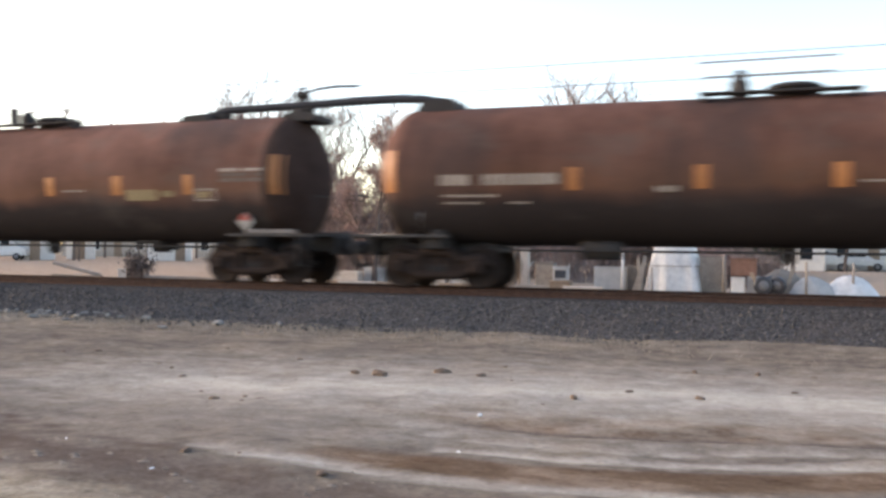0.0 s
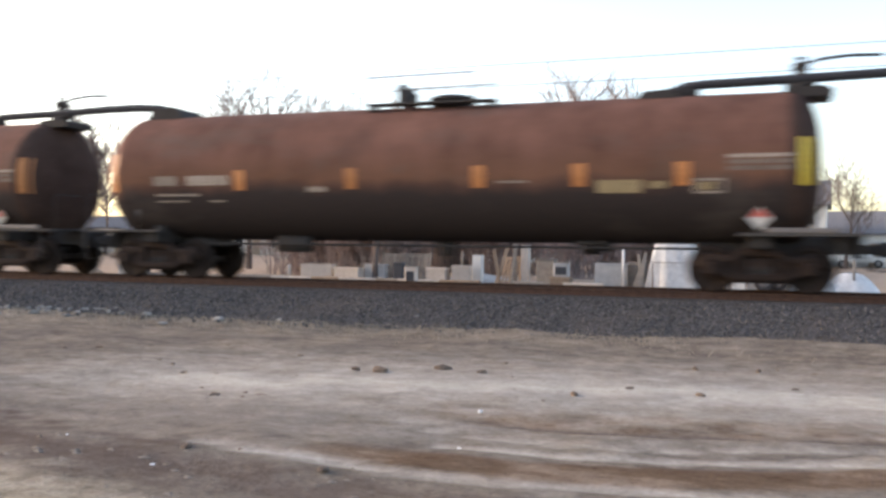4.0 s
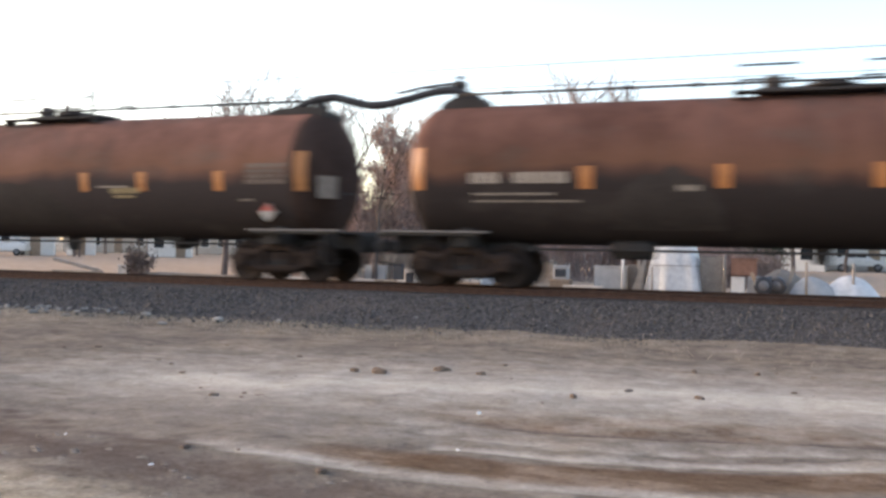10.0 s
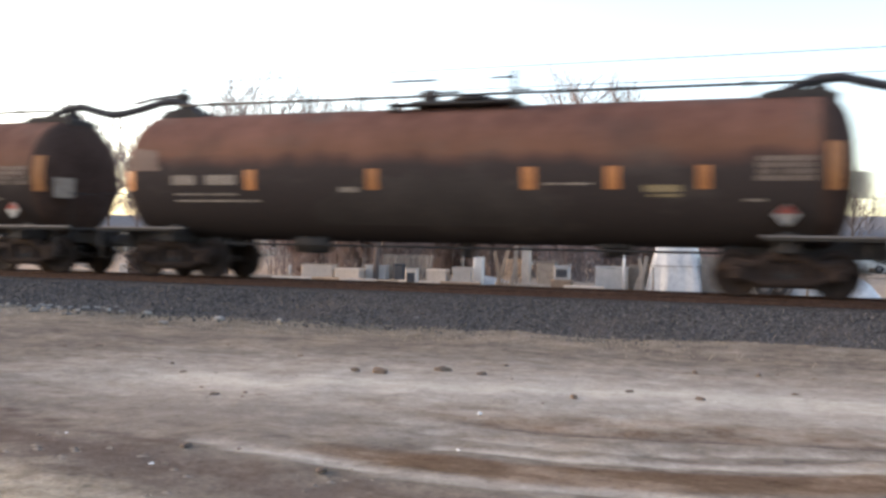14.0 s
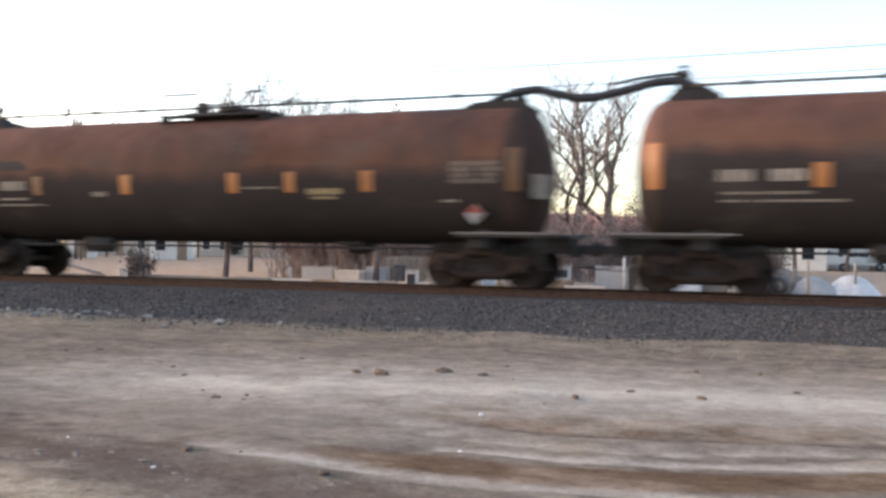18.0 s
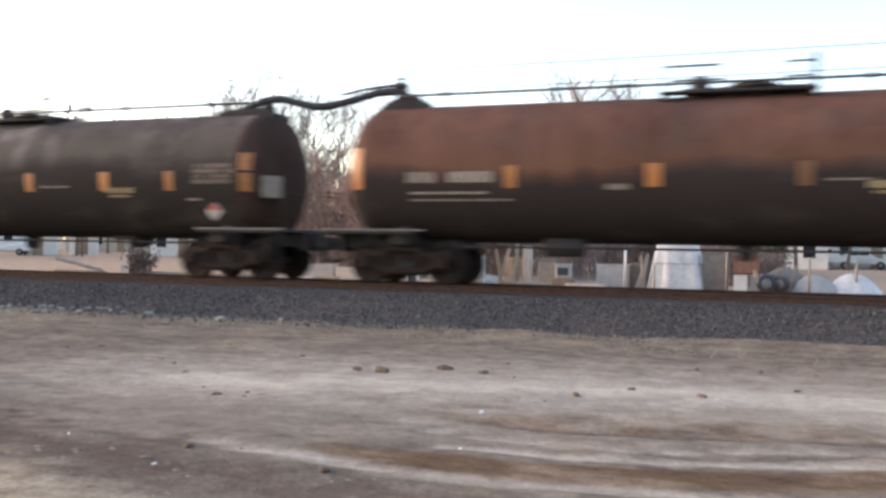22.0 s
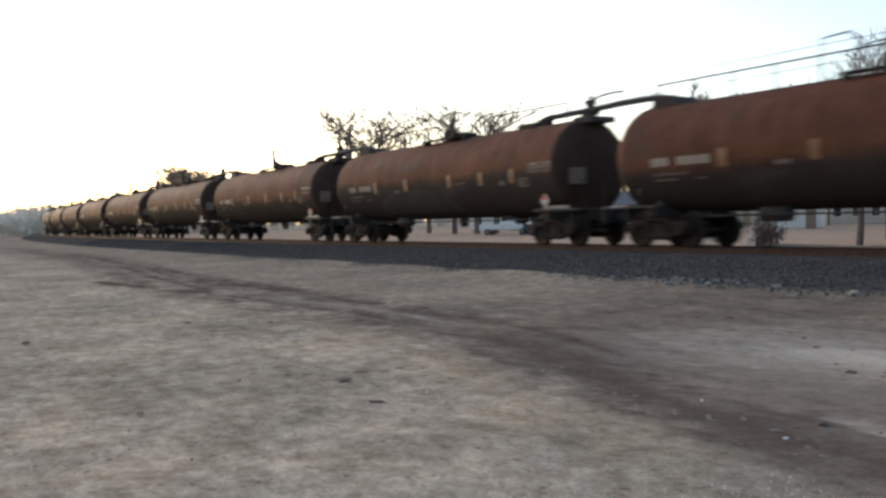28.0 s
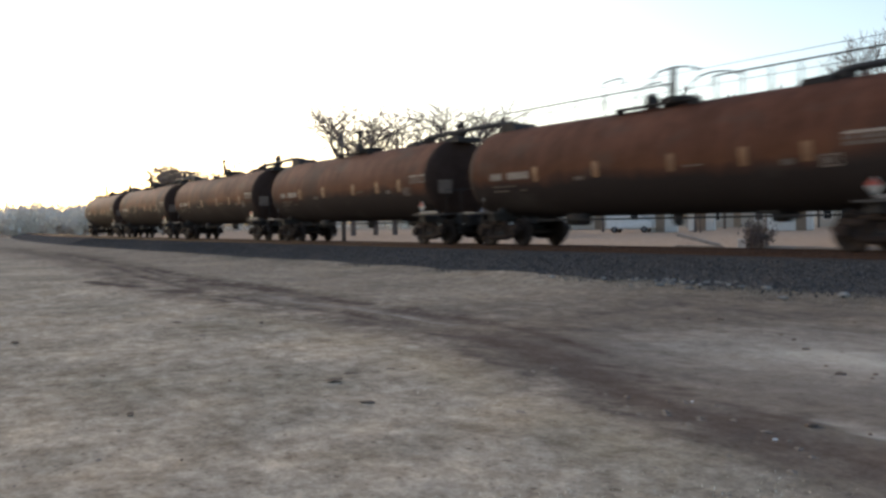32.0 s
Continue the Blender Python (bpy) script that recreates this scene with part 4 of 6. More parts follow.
def add_marks(car, rng, kind, index):
    """Reflectors, lettering shown as bars, placard."""
    c = -CARL / 2

    def mark(name, mat, x0, x1, z0, z1, label="", lift=0.008):
        bm = bmesh.new()
        side_patch(bm, c + x0, c + x1, z0, z1, lift, kind)
        return part(name, bm, mat, car, label)

    def blot(x, w, z, h, mat, label, lift):
        """A stain with an uneven, rounded outline, on the curve of the shell."""
        bm = bmesh.new()
        n = max(8, int(w / 0.12))
        seed = rng.uniform(0, 90)
        cols = []
        for k in range(n + 1):
            u = 2 * k / n - 1
            bulge = (1 - abs(u) ** 3) ** 0.6
            top = z + h * max(0.04, bulge * (0.86 + 0.22 * noise.noise(Vector((seed + k * 0.3, 0, 0)))))
            col = []
            for j in range(9):
                zz = z + (top - z) * j / 8
                a = math.asin(max(-1, min(1, (zz - ZT) / RT)))
                col.append(bm.verts.new((c + x + w * k / n, -(RT + lift) * math.cos(a), ZT + (RT + lift) * math.sin(a))))
            cols.append(col)
        for c0, c1 in zip(cols, cols[1:]):
            for j in range(8):
                bm.faces.new((c0[j], c1[j], c1[j + 1], c0[j + 1])).smooth = True
        part("stain", bm, mat, car, label)

    def words(mat, x0, x1, z0, z1, char, gaps=0.25):
        """A line of lettering as a row of bars, a bar for each character, with gaps between words."""
        bm = bmesh.new()
        x = x0
        while x + char < x1:
            side_patch(bm, c + x, c + x + char * rng.uniform(0.8, 0.92), z0, z1)
            x += char * (1.0 if rng.random() > gaps * 0.5 else 1.8)
        tagged(part("lettering", bm, mat, car), kind="stuff")

    faint = index >= 22
    usual = DULLORANGE if faint else ORANGE
    xs, yellow_x, square_x = MARKS.get(index, (tuple(a + rng.uniform(-0.15, 0.15) for a in (4.8, 7.5, 10.5, 12.6, 14.4)), 12.7 + rng.uniform(-0.4, 0.5), 14.75))
    for x, w, z, h in DARK_BLOTS.get(index, ()):
        blot(x, w, z, h, PATCH, "dull soot-dark blot", 0.003)
    for x, w, z, h in PALE_BLOTS.get(index, ()):
        blot(x, w, z, h, PALEWEAR, "pale worn blot", 0.004)
    # tall strips at both ends
    if not faint:
        mark("reflector", YELLOW if index in (0, 16) else ORANGE, 1.21, 1.47, 2.04, 2.93, "tall orange reflector strip")
        if index in (15, 20):
            mark("reflector", YELLOW if index == 15 else ORANGE, 16.62, 16.88, 2.02, 2.44)
            mark("reflector", YELLOW if index == 15 else ORANGE, 16.62, 16.88, 2.5, 2.9)
        elif index != 21:
            mark("reflector", YELLOW if index == 3 else DULLORANGE if index == 16 else ORANGE, 16.62, 16.88, 2.04, 2.93, "tall orange reflector strip")
    bright = {1: (2,), 2: (3, 4)}.get(index, ())
    dull = {2: (0,), 16: (0,), 19: (2,), 20: (0,)}.get(index, ())
    for k, x in enumerate(xs):
        w = rng.uniform(0.115, 0.14)
        mark("reflector", YELLOW if k in bright else DULLORANGE if k in dull else usual, x - w, x + w, 2.05, 2.5)
    # reporting marks and the small lines under them
    a = rng.uniform(-0.06, 0.06)
    last = xs[0] - 0.22
    words(STENCIL, 2.5 + a, 3.3 + a, 2.17, 2.39, 0.16, 0)
    words(STENCIL, 3.42 + a, last, 2.17, 2.39, 0.16, 0)
    small = STENCIL_DIM if faint else STENCIL
    words(small, 2.55 + a, (3.8 if kind != "B" else 4.3) + a, 1.93, 1.98, 0.09, 0.1)
    words(small, 2.55 + a, (3.4 if kind != "B" else 4.85) + a, 1.79, 1.83, 0.09, 0.1)
    if kind != "B":
        words(small, 3.95 + a, 4.4 + a, 1.79, 1.83, 0.09, 0)
    b = xs[1] - rng.uniform(0.75, 1.1)
    words(small, b, b + 0.5, 2.0, 2.11, 0.11, 0)
    b = xs[2] + rng.uniform(0.2, 0.45)
    words(small, b, b + (0.7 if kind != "B" else 0.95), 2.14, 2.18, 0.08, 0.1)
    if kind == "B":
        words(YELLOWTXT, yellow_x, yellow_x + 0.85, 2.0, 2.13, 0.14, 0.15)
        words(YELLOWTXT, yellow_x + 0.1, yellow_x + 0.75, 1.9, 1.96, 0.1, 0.1)
        for k in range(4):
            words(STENCIL_DIM, 15.38 + 0.04 * (k % 2), 16.55, 2.2 + 0.12 * k, 2.3 + 0.12 * k, 0.13, 0.1)
        words(small, 15.2, 15.6, 1.82, 1.87, 0.09, 0)
    else:
        if not faint:
            mark("data_panel", YELLOWTXT, yellow_x, yellow_x + 0.86, 1.92, 2.17, "dirty cream-yellow data panel")
        words(YELLOWTXT if not faint else STENCIL_DIM, yellow_x + 1.0, yellow_x + 1.45, 2.0, 2.14, 0.12, 0)
        # white data square: a frame round worn lettering
        bm = bmesh.new()
        x0, x1, z0, z1 = c + square_x, c + square_x + 0.56, 1.9, 2.18
        for q in ((x0, x1, z0, z0 + 0.045), (x0, x1, z1 - 0.045, z1), (x0, x0 + 0.05, z0 + 0.045, z1 - 0.045), (x1 - 0.05, x1, z0 + 0.045, z1 - 0.045)):
            side_patch(bm, *q)
        part("data_square", bm, small, car)
        words(YELLOWTXT if index in (0, 3, 6) else STENCIL_DIM, square_x + 0.07, square_x + 0.5, 1.97, 2.11, 0.11, 0)
        words(STENCIL, 15.36, 16.55, 2.56, 2.63, 0.13, 0.1)
        for k in range(2):
            words(STENCIL_DIM, 15.36, 16.55, 2.32 + 0.12 * k, 2.41 + 0.12 * k, 0.13, 0.1)
    # placard: a white diamond with a red upper half, in its holder
    bm = bmesh.new()
    px, pz, r = c + 15.93, 1.57 if kind == "B" else 1.43, 0.22

    def shell_y(z, lift):
        return -math.sqrt(RT * RT - (z - ZT) ** 2) - lift
    flat = shell_y(pz + r, 0.03)
    v = [bm.verts.new((px + dx, flat, pz + dz)) for dx, dz in ((-r, 0), (0, -r), (r, 0), (0, r))]
    bm.faces.new((v[0], v[1], v[2]))
    bm.faces.new((v[0], v[2], v[3]))
    bmesh.ops.solidify(bm, geom=bm.faces[:], thickness=0.012)
    holder = part("placard", bm, WHITE, car, "white and red hazard placard")
    bm = bmesh.new()
    v = [bm.verts.new((px + dx, flat - 0.045, pz + dz)) for dx, dz in ((-r * 0.8, r * 0.12), (r * 0.8, r * 0.12), (0, r * 0.9))]
    f = bm.faces.new(v)
    bmesh.ops.solidify(bm, geom=[f], thickness=0.02)
    part("red_field", bm, RED, holder)
    if kind != "A":
        bm = bmesh.new()
        box(bm, c + 17.0, -0.95, 2.2, 0.02, 0.5, 0.5, 0.004, Euler((0, 0, -0.55)).to_matrix().to_4x4())
        bmesh.ops.translate(bm, verts=bm.verts, vec=(0.25, -0.14, -0.06))
        part("end_panel", bm, STENCIL if kind == "B" else STENCIL_DIM, car, "pale square panel on the tank end")


FIRST, LAST = -1, 33


def kind_of(i):
    return "B" if 8 <= i <= 20 else ("C" if i >= 24 else "A")


LABELS = {"A": "dirty brown tank car, black grime and painted shade below, end hoses",
          "B": "rust-brown tank car with full-length crown rail and sagging hose",
          "C": "brown tank car with top handrails and a manway safety frame"}
cars = {}
protos = {}
for i in range(FIRST, LAST + 1):
    k = kind_of(i)
    if k not in protos:
        protos[k] = make_car(k)
        cars[i] = protos[k]
    else:
        cars[i] = None
plain = {k: copy_thing(p, pose(0, 0, 0)) for k, p in protos.items()}
for i in cars:
    if cars[i] is None:
        cars[i] = copy_thing(plain[kind_of(i)], pose(0, 0, 0))
for p in plain.values():
    for o in (*p.children_recursive, p):
        bpy.data.objects.remove(o)
crng = random.Random(11)
for i, car in cars.items():
    k = kind_of(i)
    dark = i in (20, 21)
    tagged(car, LABELS[k] if not dark else "grey-black sooty tank car with faded orange reflectors", "tank car", "tank cars of the train")
    car.name = "tank_car"
    coat = TANK_DARK if dark else TANK_C if i in (22, 23) else TANK_SOOT_SHADE if i in (12, 15, 16) else None
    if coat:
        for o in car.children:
            if o.name.startswith(("tank_shell", "tank_head")) and o.data.materials[0] != HEAD_SHADED:
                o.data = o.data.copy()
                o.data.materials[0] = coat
    add_marks(car, crng, k, i)
    if i not in (7, 20):
        if i != LAST:
            add_hose(car, k)
    if k == "B" or i not in (8, 21):
        add_mast(car, k)

# ---------------------------------------------------------------- behind the track: trees


def grow(seed, height, spread, depth=5, lean=0.0, forks=3, trunk_r=None, low=0.3, gnarl=0.16):
    """Segments of a bare tree: list of (p0, p1, r0, r1, level)."""
    rng = random.Random(seed)
    segs = []
    trunk_r = trunk_r or height * 0.018

    def limb(p, d, length, r, level):
        n = 4 if level < 2 else 3
        for k in range(n):
            q = p + d * (length / n)
            d2 = (d + Vector((rng.uniform(-1, 1), rng.uniform(-1, 1), rng.uniform(-0.5, 0.7))) * (gnarl + 0.05 * level)).normalized()
            r2 = r * (1 - 0.42 * (k + 1) / n)
            segs.append((p.copy(), q.copy(), r * (1 - 0.42 * k / n), r2, level))
            p, d = q, d2
            if level < depth and (k >= 1 or level > 0):
                for _ in range(1 if level < 3 else rng.choice((0, 1, 1))):
                    side = Vector((rng.uniform(-1, 1), rng.uniform(-1, 1), rng.uniform(-0.15, 0.6))).normalized()
                    nd = (d * (1.0 - spread * 0.5) + side * spread).normalized()
                    limb(p, nd, length * rng.uniform(0.45, 0.72), r2 * rng.uniform(0.45, 0.7), level + 1)
        if level < depth:
            for _ in range(forks - 1):
                side = Vector((rng.uniform(-1, 1), rng.uniform(-1, 1), rng.uniform(0, 0.5))).normalized()
                limb(p, (d + side * spread).normalized(), length * rng.uniform(0.5, 0.75), r * 0.5, level + 1)
    limb(Vector((0, 0, -0.1)), Vector((lean, 0, 1)).normalized(), height * (low + 0.12), trunk_r, 0)
    return segs


def seg_mesh(segs, sides_of):
    verts, faces = [], []
    for p, q, r0, r1, lv in segs:
        d = (q - p).normalized()
        up = Vector((0, 0, 1)) if abs(d.z) < 0.9 else Vector((1, 0, 0))
        a = d.cross(up).normalized()
        b = d.cross(a)
        n = sides_of(lv)
        i0 = len(verts)
        for c, r in ((p, r0), (q, r1)):
            for k in range(n):
                an = k * math.tau / n
                verts.append(tuple(c + r * (math.cos(an) * a + math.sin(an) * b)))
        for k in range(n):
            faces.append((i0 + k, i0 + (k + 1) % n, i0 + n + (k + 1) % n, i0 + n + k))
    return verts, faces


def mesh_part(name, verts, faces, mat, parent, label=""):
    me = bpy.data.meshes.new(name)
    me.from_pydata(verts, [], faces)
    me.materials.append(mat)
    ob = new(name, me)
    ob.parent = parent
    if label:
        tagged(ob, label)
    return ob


def leaf_cards(points, size, rng, per=3):
    """Small bent leaf clusters round points."""
    verts, faces = [], []
    for c in points:
        for _ in range(per):
            o = c + Vector((rng.gauss(0, 1), rng.gauss(0, 1), rng.gauss(0, 1))) * size * 1.6
            e = Euler((rng.random() * 6, rng.random() * 6, rng.random() * 6)).to_matrix()
            s = size * rng.uniform(0.6, 1.3)
            n = len(verts)
            for p in ((-1, 0, 0), (0, -0.5, 0.15), (1, 0, 0), (0, 0.5, 0.15)):
                verts.append(tuple(o + e @ (Vector(p) * s)))
            faces.append((n, n + 1, n + 2))
            faces.append((n, n + 2, n + 3))
    return verts, faces


def bare_tree(x, y, height, seed, spread=0.6, depth=4, lean=0.0, leaves=0, label="bare winter tree with tangled grey branches", low=0.3, twig=0.009, gnarl=0.16, girth=0.018, round_top=0.0):
    t = empty("bare_tree", label, "tree", m=pose(x, y, 0, 0, 0, seed * 37))
    segs = grow(seed, height, spread, depth, lean, low=low, gnarl=gnarl, trunk_r=height * girth)
    top = max(q.z for p, q, a, b, l in segs)
    if round_top:
        lift = lambda p: Vector((p.x * 1.25, p.y * 1.25, top * (1 - max(0.0, 1 - p.z / top) ** (1 + round_top))))
        segs = [(lift(p), lift(q), a, b, l) for p, q, a, b, l in segs]
    k = height / top
    segs = [(p * k, q * k, max(a * k, twig), max(b * k, twig), l) for p, q, a, b, l in segs]
    v, f = seg_mesh([s for s in segs if s[4] == 0], lambda l: 9)
    mesh_part("trunk", v, f, BARK, t)
    v, f = seg_mesh([s for s in segs if 0 < s[4] <= 2], lambda l: 5)
    tagged(mesh_part("branch_work", v, f, BARK, t), kind="stuff")
    v, f = seg_mesh([s for s in segs if s[4] > 2], lambda l: 3)
    tagged(mesh_part("crown", v, f, TWIG, t), kind="stuff")
    if leaves:
        rng = random.Random(seed + 5)
        tips = [s[1] for s in segs if s[4] >= 3]
        rng.shuffle(tips)
        v, f = leaf_cards(tips[:leaves], 0.07, rng, 3)
        mesh_part("foliage", v, f, DEADLEAF, t, "clinging brown dead leaves")
    return t


# bearing, distance, height, seed, spread, depth, leaves
for b, d, h, sd_, sp, dp, lv in (
        (31.5, 57, 11.6, 3, 0.62, 5, 0), (28.8, 55, 12.0, 5, 0.6, 5, 0), (26.0, 62, 12.6, 8, 0.6, 4, 0), (36.0, 112, 14.2, 21, 0.62, 4, 0), (37.4, 114, 16.6, 22, 0.62, 5, 0), (34.6, 114, 15.4, 24, 0.62, 5, 0),
        (11.3, 50, 11.9, 12, 0.7, 4, 0), (9.6, 58, 12.6, 14, 0.66, 4, 0), (13.6, 62, 8.8, 17, 0.6, 4, 0),
        (23.8, 40, 7.8, 19, 0.62, 4, 2600), (21.6, 46, 7.2, 23, 0.6, 4, 1800), (27.2, 46, 7.0, 26, 0.6, 4, 1200),
        (15.1, 56, 8.8, 81, 0.62, 5, 0), (16.4, 59, 8.2, 83, 0.62, 5, 0), (39.8, 116, 17.4, 85, 0.62, 5, 0), (37.9, 84, 10.8, 87, 0.62, 5, 0), (41.2, 92, 10.6, 88, 0.62, 5, 0), (18.8, 78, 10.8, 25, 0.55, 4, 0), (16.9, 84, 9.5, 27, 0.55, 4, 0), (20.2, 88, 9.2, 29, 0.55, 4, 0),
        (2.2, 74, 9.8, 31, 0.58, 4, 0), (-1.4, 66, 8.5, 33, 0.6, 4, 0), (5.4, 92, 9.0, 35, 0.6, 4, 0), (-4.2, 80, 9.6, 36, 0.6, 4, 0),
        (41.5, 96, 9.0, 57, 0.6, 4, 0), (47.0, 105, 10.0, 59, 0.6, 4, 0), (51.5, 110, 10.0, 61, 0.6, 4, 0)):
    x, y = polar(b, d)
    bare_tree(x, y, h, sd_, sp, dp, 0.0, lv, "bare tree still hung with brown dead leaves" if lv else "bare winter tree with tangled grey branches", twig=0.007 + d * (0.00009 if d < 98 else 0.0003), girth=0.01 if sd_ in (21, 22, 24, 81, 83, 85, 87, 88) else 0.024 if sd_ in (12, 14) else 0.018, gnarl=0.34 if sd_ in (12, 14) else 0.16)
# old wide-limbed trees beyond the curve
for b, d, h, sd_, sp, dp, tw in ((63.7, 114, 15.4, 41, 0.8, 3, 0.05), (62.5, 116, 15.8, 44, 0.8, 3, 0.05), (61.1, 118, 15.0, 43, 0.8, 3, 0.05), (59.9, 116, 15.4, 45, 0.8, 3, 0.05), (58.3, 118, 15.2, 46, 0.8, 3, 0.05),
                              (56.7, 108, 14.6, 47, 0.8, 3, 0.045), (55.3, 106, 14.6, 48, 0.8, 3, 0.045), (54.1, 104, 14.2, 49, 0.8, 3, 0.045),
                              (73.9, 185, 12.6, 51, 0.8, 4, 0.08), (73.0, 190, 12.8, 53, 0.8, 4, 0.08), (72.2, 190, 12.0, 54, 0.8, 4, 0.08)):
    x, y = polar(b, d)
    bare_tree(x, y, h * 1.06, sd_, sp, dp, 0.0, 0, "old bare tree with thick gnarled limbs", low=0.24, twig=tw * 0.9, gnarl=0.36, girth=0.017, round_top=0.35)
# a forked tree and a fallen limb
x, y = polar(33.0, 47)
bare_tree(x, y, 9.0, 71, 0.55, 4, 0.25, 0, "forked bare tree leaning over the yard", twig=0.011)


def shrub(bearing, dist, width, height, seed, mat, leafy, label, name="shrub"):
    """A thicket: many stems that fan out, with leaf or twig clusters in gaps."""
    x, y = polar(bearing, dist)
    t = empty(name, label, "shrub", m=pose(x, y, 0))
    rng = random.Random(seed)
    segs, tips = [], []
    for _ in range(int(48 * width)):
        p = Vector((rng.uniform(-0.5, 0.5) * width, rng.uniform(-0.4, 0.4) * width, -0.05))
        d = Vector((rng.gauss(0, 0.28), rng.gauss(0, 0.28), 1)).normalized()
        ln = height * rng.uniform(0.45, 1.0) / 4
        r = rng.uniform(0.012, 0.028)
        for k in range(4):
            q = p + d * ln
            segs.append((p, q, r * (1 - k / 5), r * (1 - (k + 1) / 5), 3))
            if k > 0:
                for _ in range(2):
                    e = (d + Vector((rng.gauss(0, 0.6), rng.gauss(0, 0.6), rng.gauss(0, 0.3)))).normalized()
                    segs.append((q, q + e * ln * 0.8, r * 0.5, 0.006, 3))
                    tips.append(q + e * ln * 0.7)
            p = q
            d = (d + Vector((rng.gauss(0, 0.14), rng.gauss(0, 0.14), 0.05))).normalized()
    v, f = seg_mesh(segs, lambda l: 3)
    tagged(mesh_part("thicket", v, f, THICKET if mat is BRUSH else TWIG, t), kind="stuff")
    if leafy:
        rng.shuffle(tips)
        v, f = leaf_cards(tips[:int(len(tips) * leafy)], 0.085, rng, 5 if dist < 60 and width > 2.5 else 3)
        tagged(mesh_part("foliage", v, f, mat, t), kind="stuff")
    return t


for k, (b, d, w, h, lf) in enumerate((
        (28.0, 47, 3.4, 4.2, 0.8), (26.4, 46, 3.6, 4.6, 0.8), (24.7, 44, 3.2, 4.8, 0.8), (23.0, 45, 3.4, 4.6, 0.8), (21.2, 52, 3.4, 4.8, 0.8), (19.6, 54, 3.6, 4.6, 0.8),
        (17.6, 53, 3.4, 4.6, 0.8), (15.8, 50, 3.4, 4.2, 0.8), (14.2, 54, 3.0, 4.0, 0.7), (9.6, 54, 3.0, 3.4, 0.8), (8.2, 58, 3.2, 3.2, 0.8), (6.9, 57, 3.2, 3.4, 0.8), (5.6, 60, 3.0, 4.0, 0.7), (4.0, 60, 3.0, 4.2, 0.6),
        (2.6, 58, 3.0, 3.2, 0.2))):
    shrub(b, d, w, h, 100 + k, BRUSH if k % 3 else DEADLEAF, lf, "dead grey-brown thicket behind the yard")
shrub(11.4, 45, 2.2, 3.6, 131, DEADLEAF, 0.9, "rust-brown leafy bush beside the yard")
shrub(37.9, 46, 0.9, 1.2, 132, BARK, 1.0, "rounded grey brush clump on the dry ground")
shrub(3.4, 43, 2.0, 1.8, 134, DEADLEAF, 0.7, "low brown thicket behind the scrap heap")
shrub(0.9, 44, 2.2, 1.6, 135, BRUSH, 0.7, "low brown thicket behind the scrap heap")
shrub(28.0, 44, 1.0, 1.0, 133, BRUSH, 0.6, "low grey brush at a tree's foot")
for k, (b, d, w, h) in enumerate(((5.3, 56, 2.4, 5.2), (6.4, 72, 2.6, 5.6), (1.3, 62, 2.2, 4.4), (0.2, 63, 2.0, 3.6), (4.9, 74, 2.2, 4.6))):
    shrub(b, d, w, h, 140 + k, EVERGREEN, 1.0, "dark evergreen tree in front of houses", "evergreen")


def far_woods():
    rng = random.Random(77)
    segs, tips = [], []
    for _ in range(700):
        b = rng.uniform(-16, 86) if rng.random() < 0.7 else rng.uniform(74, 92)
        d = rng.uniform(230, 380)
        x, y = polar(b, d)
        if abs(x) > 380:
            continue
        h = rng.uniform(6.0, 10.5) * (0.7 if b < 75 else 0.8)
        if y < 46 and b > 70:
            y += 30
        base = Vector((x, y, -0.2))
        for _ in range(16):
            q = base + Vector((rng.gauss(0, 0.22) * h, rng.gauss(0, 0.2) * h, h * rng.uniform(0.5, 1.0)))
            m = base.lerp(q, 0.45) + Vector((0, 0, 0.12 * h))
            segs.append((base, m, 0.16, 0.11, 3))
            segs.append((m, q, 0.11, 0.05, 3))
            tips += [q, m.lerp(q, 0.6), m]
    v, f = seg_mesh(segs, lambda l: 3)
    v2, f2 = leaf_cards(tips, 0.5, rng, 4)
    n = len(v)
    me = bpy.data.meshes.new("far_woods")
    me.from_pydata(v + v2, [], f + [tuple(i + n for i in q) for q in f2])
    me.materials.append(FARWOOD_HAZED)
    tagged(new("far_woods", me), "distant winter woods along the horizon, haze in their pale colour", "woods", kind="stuff")


far_woods()


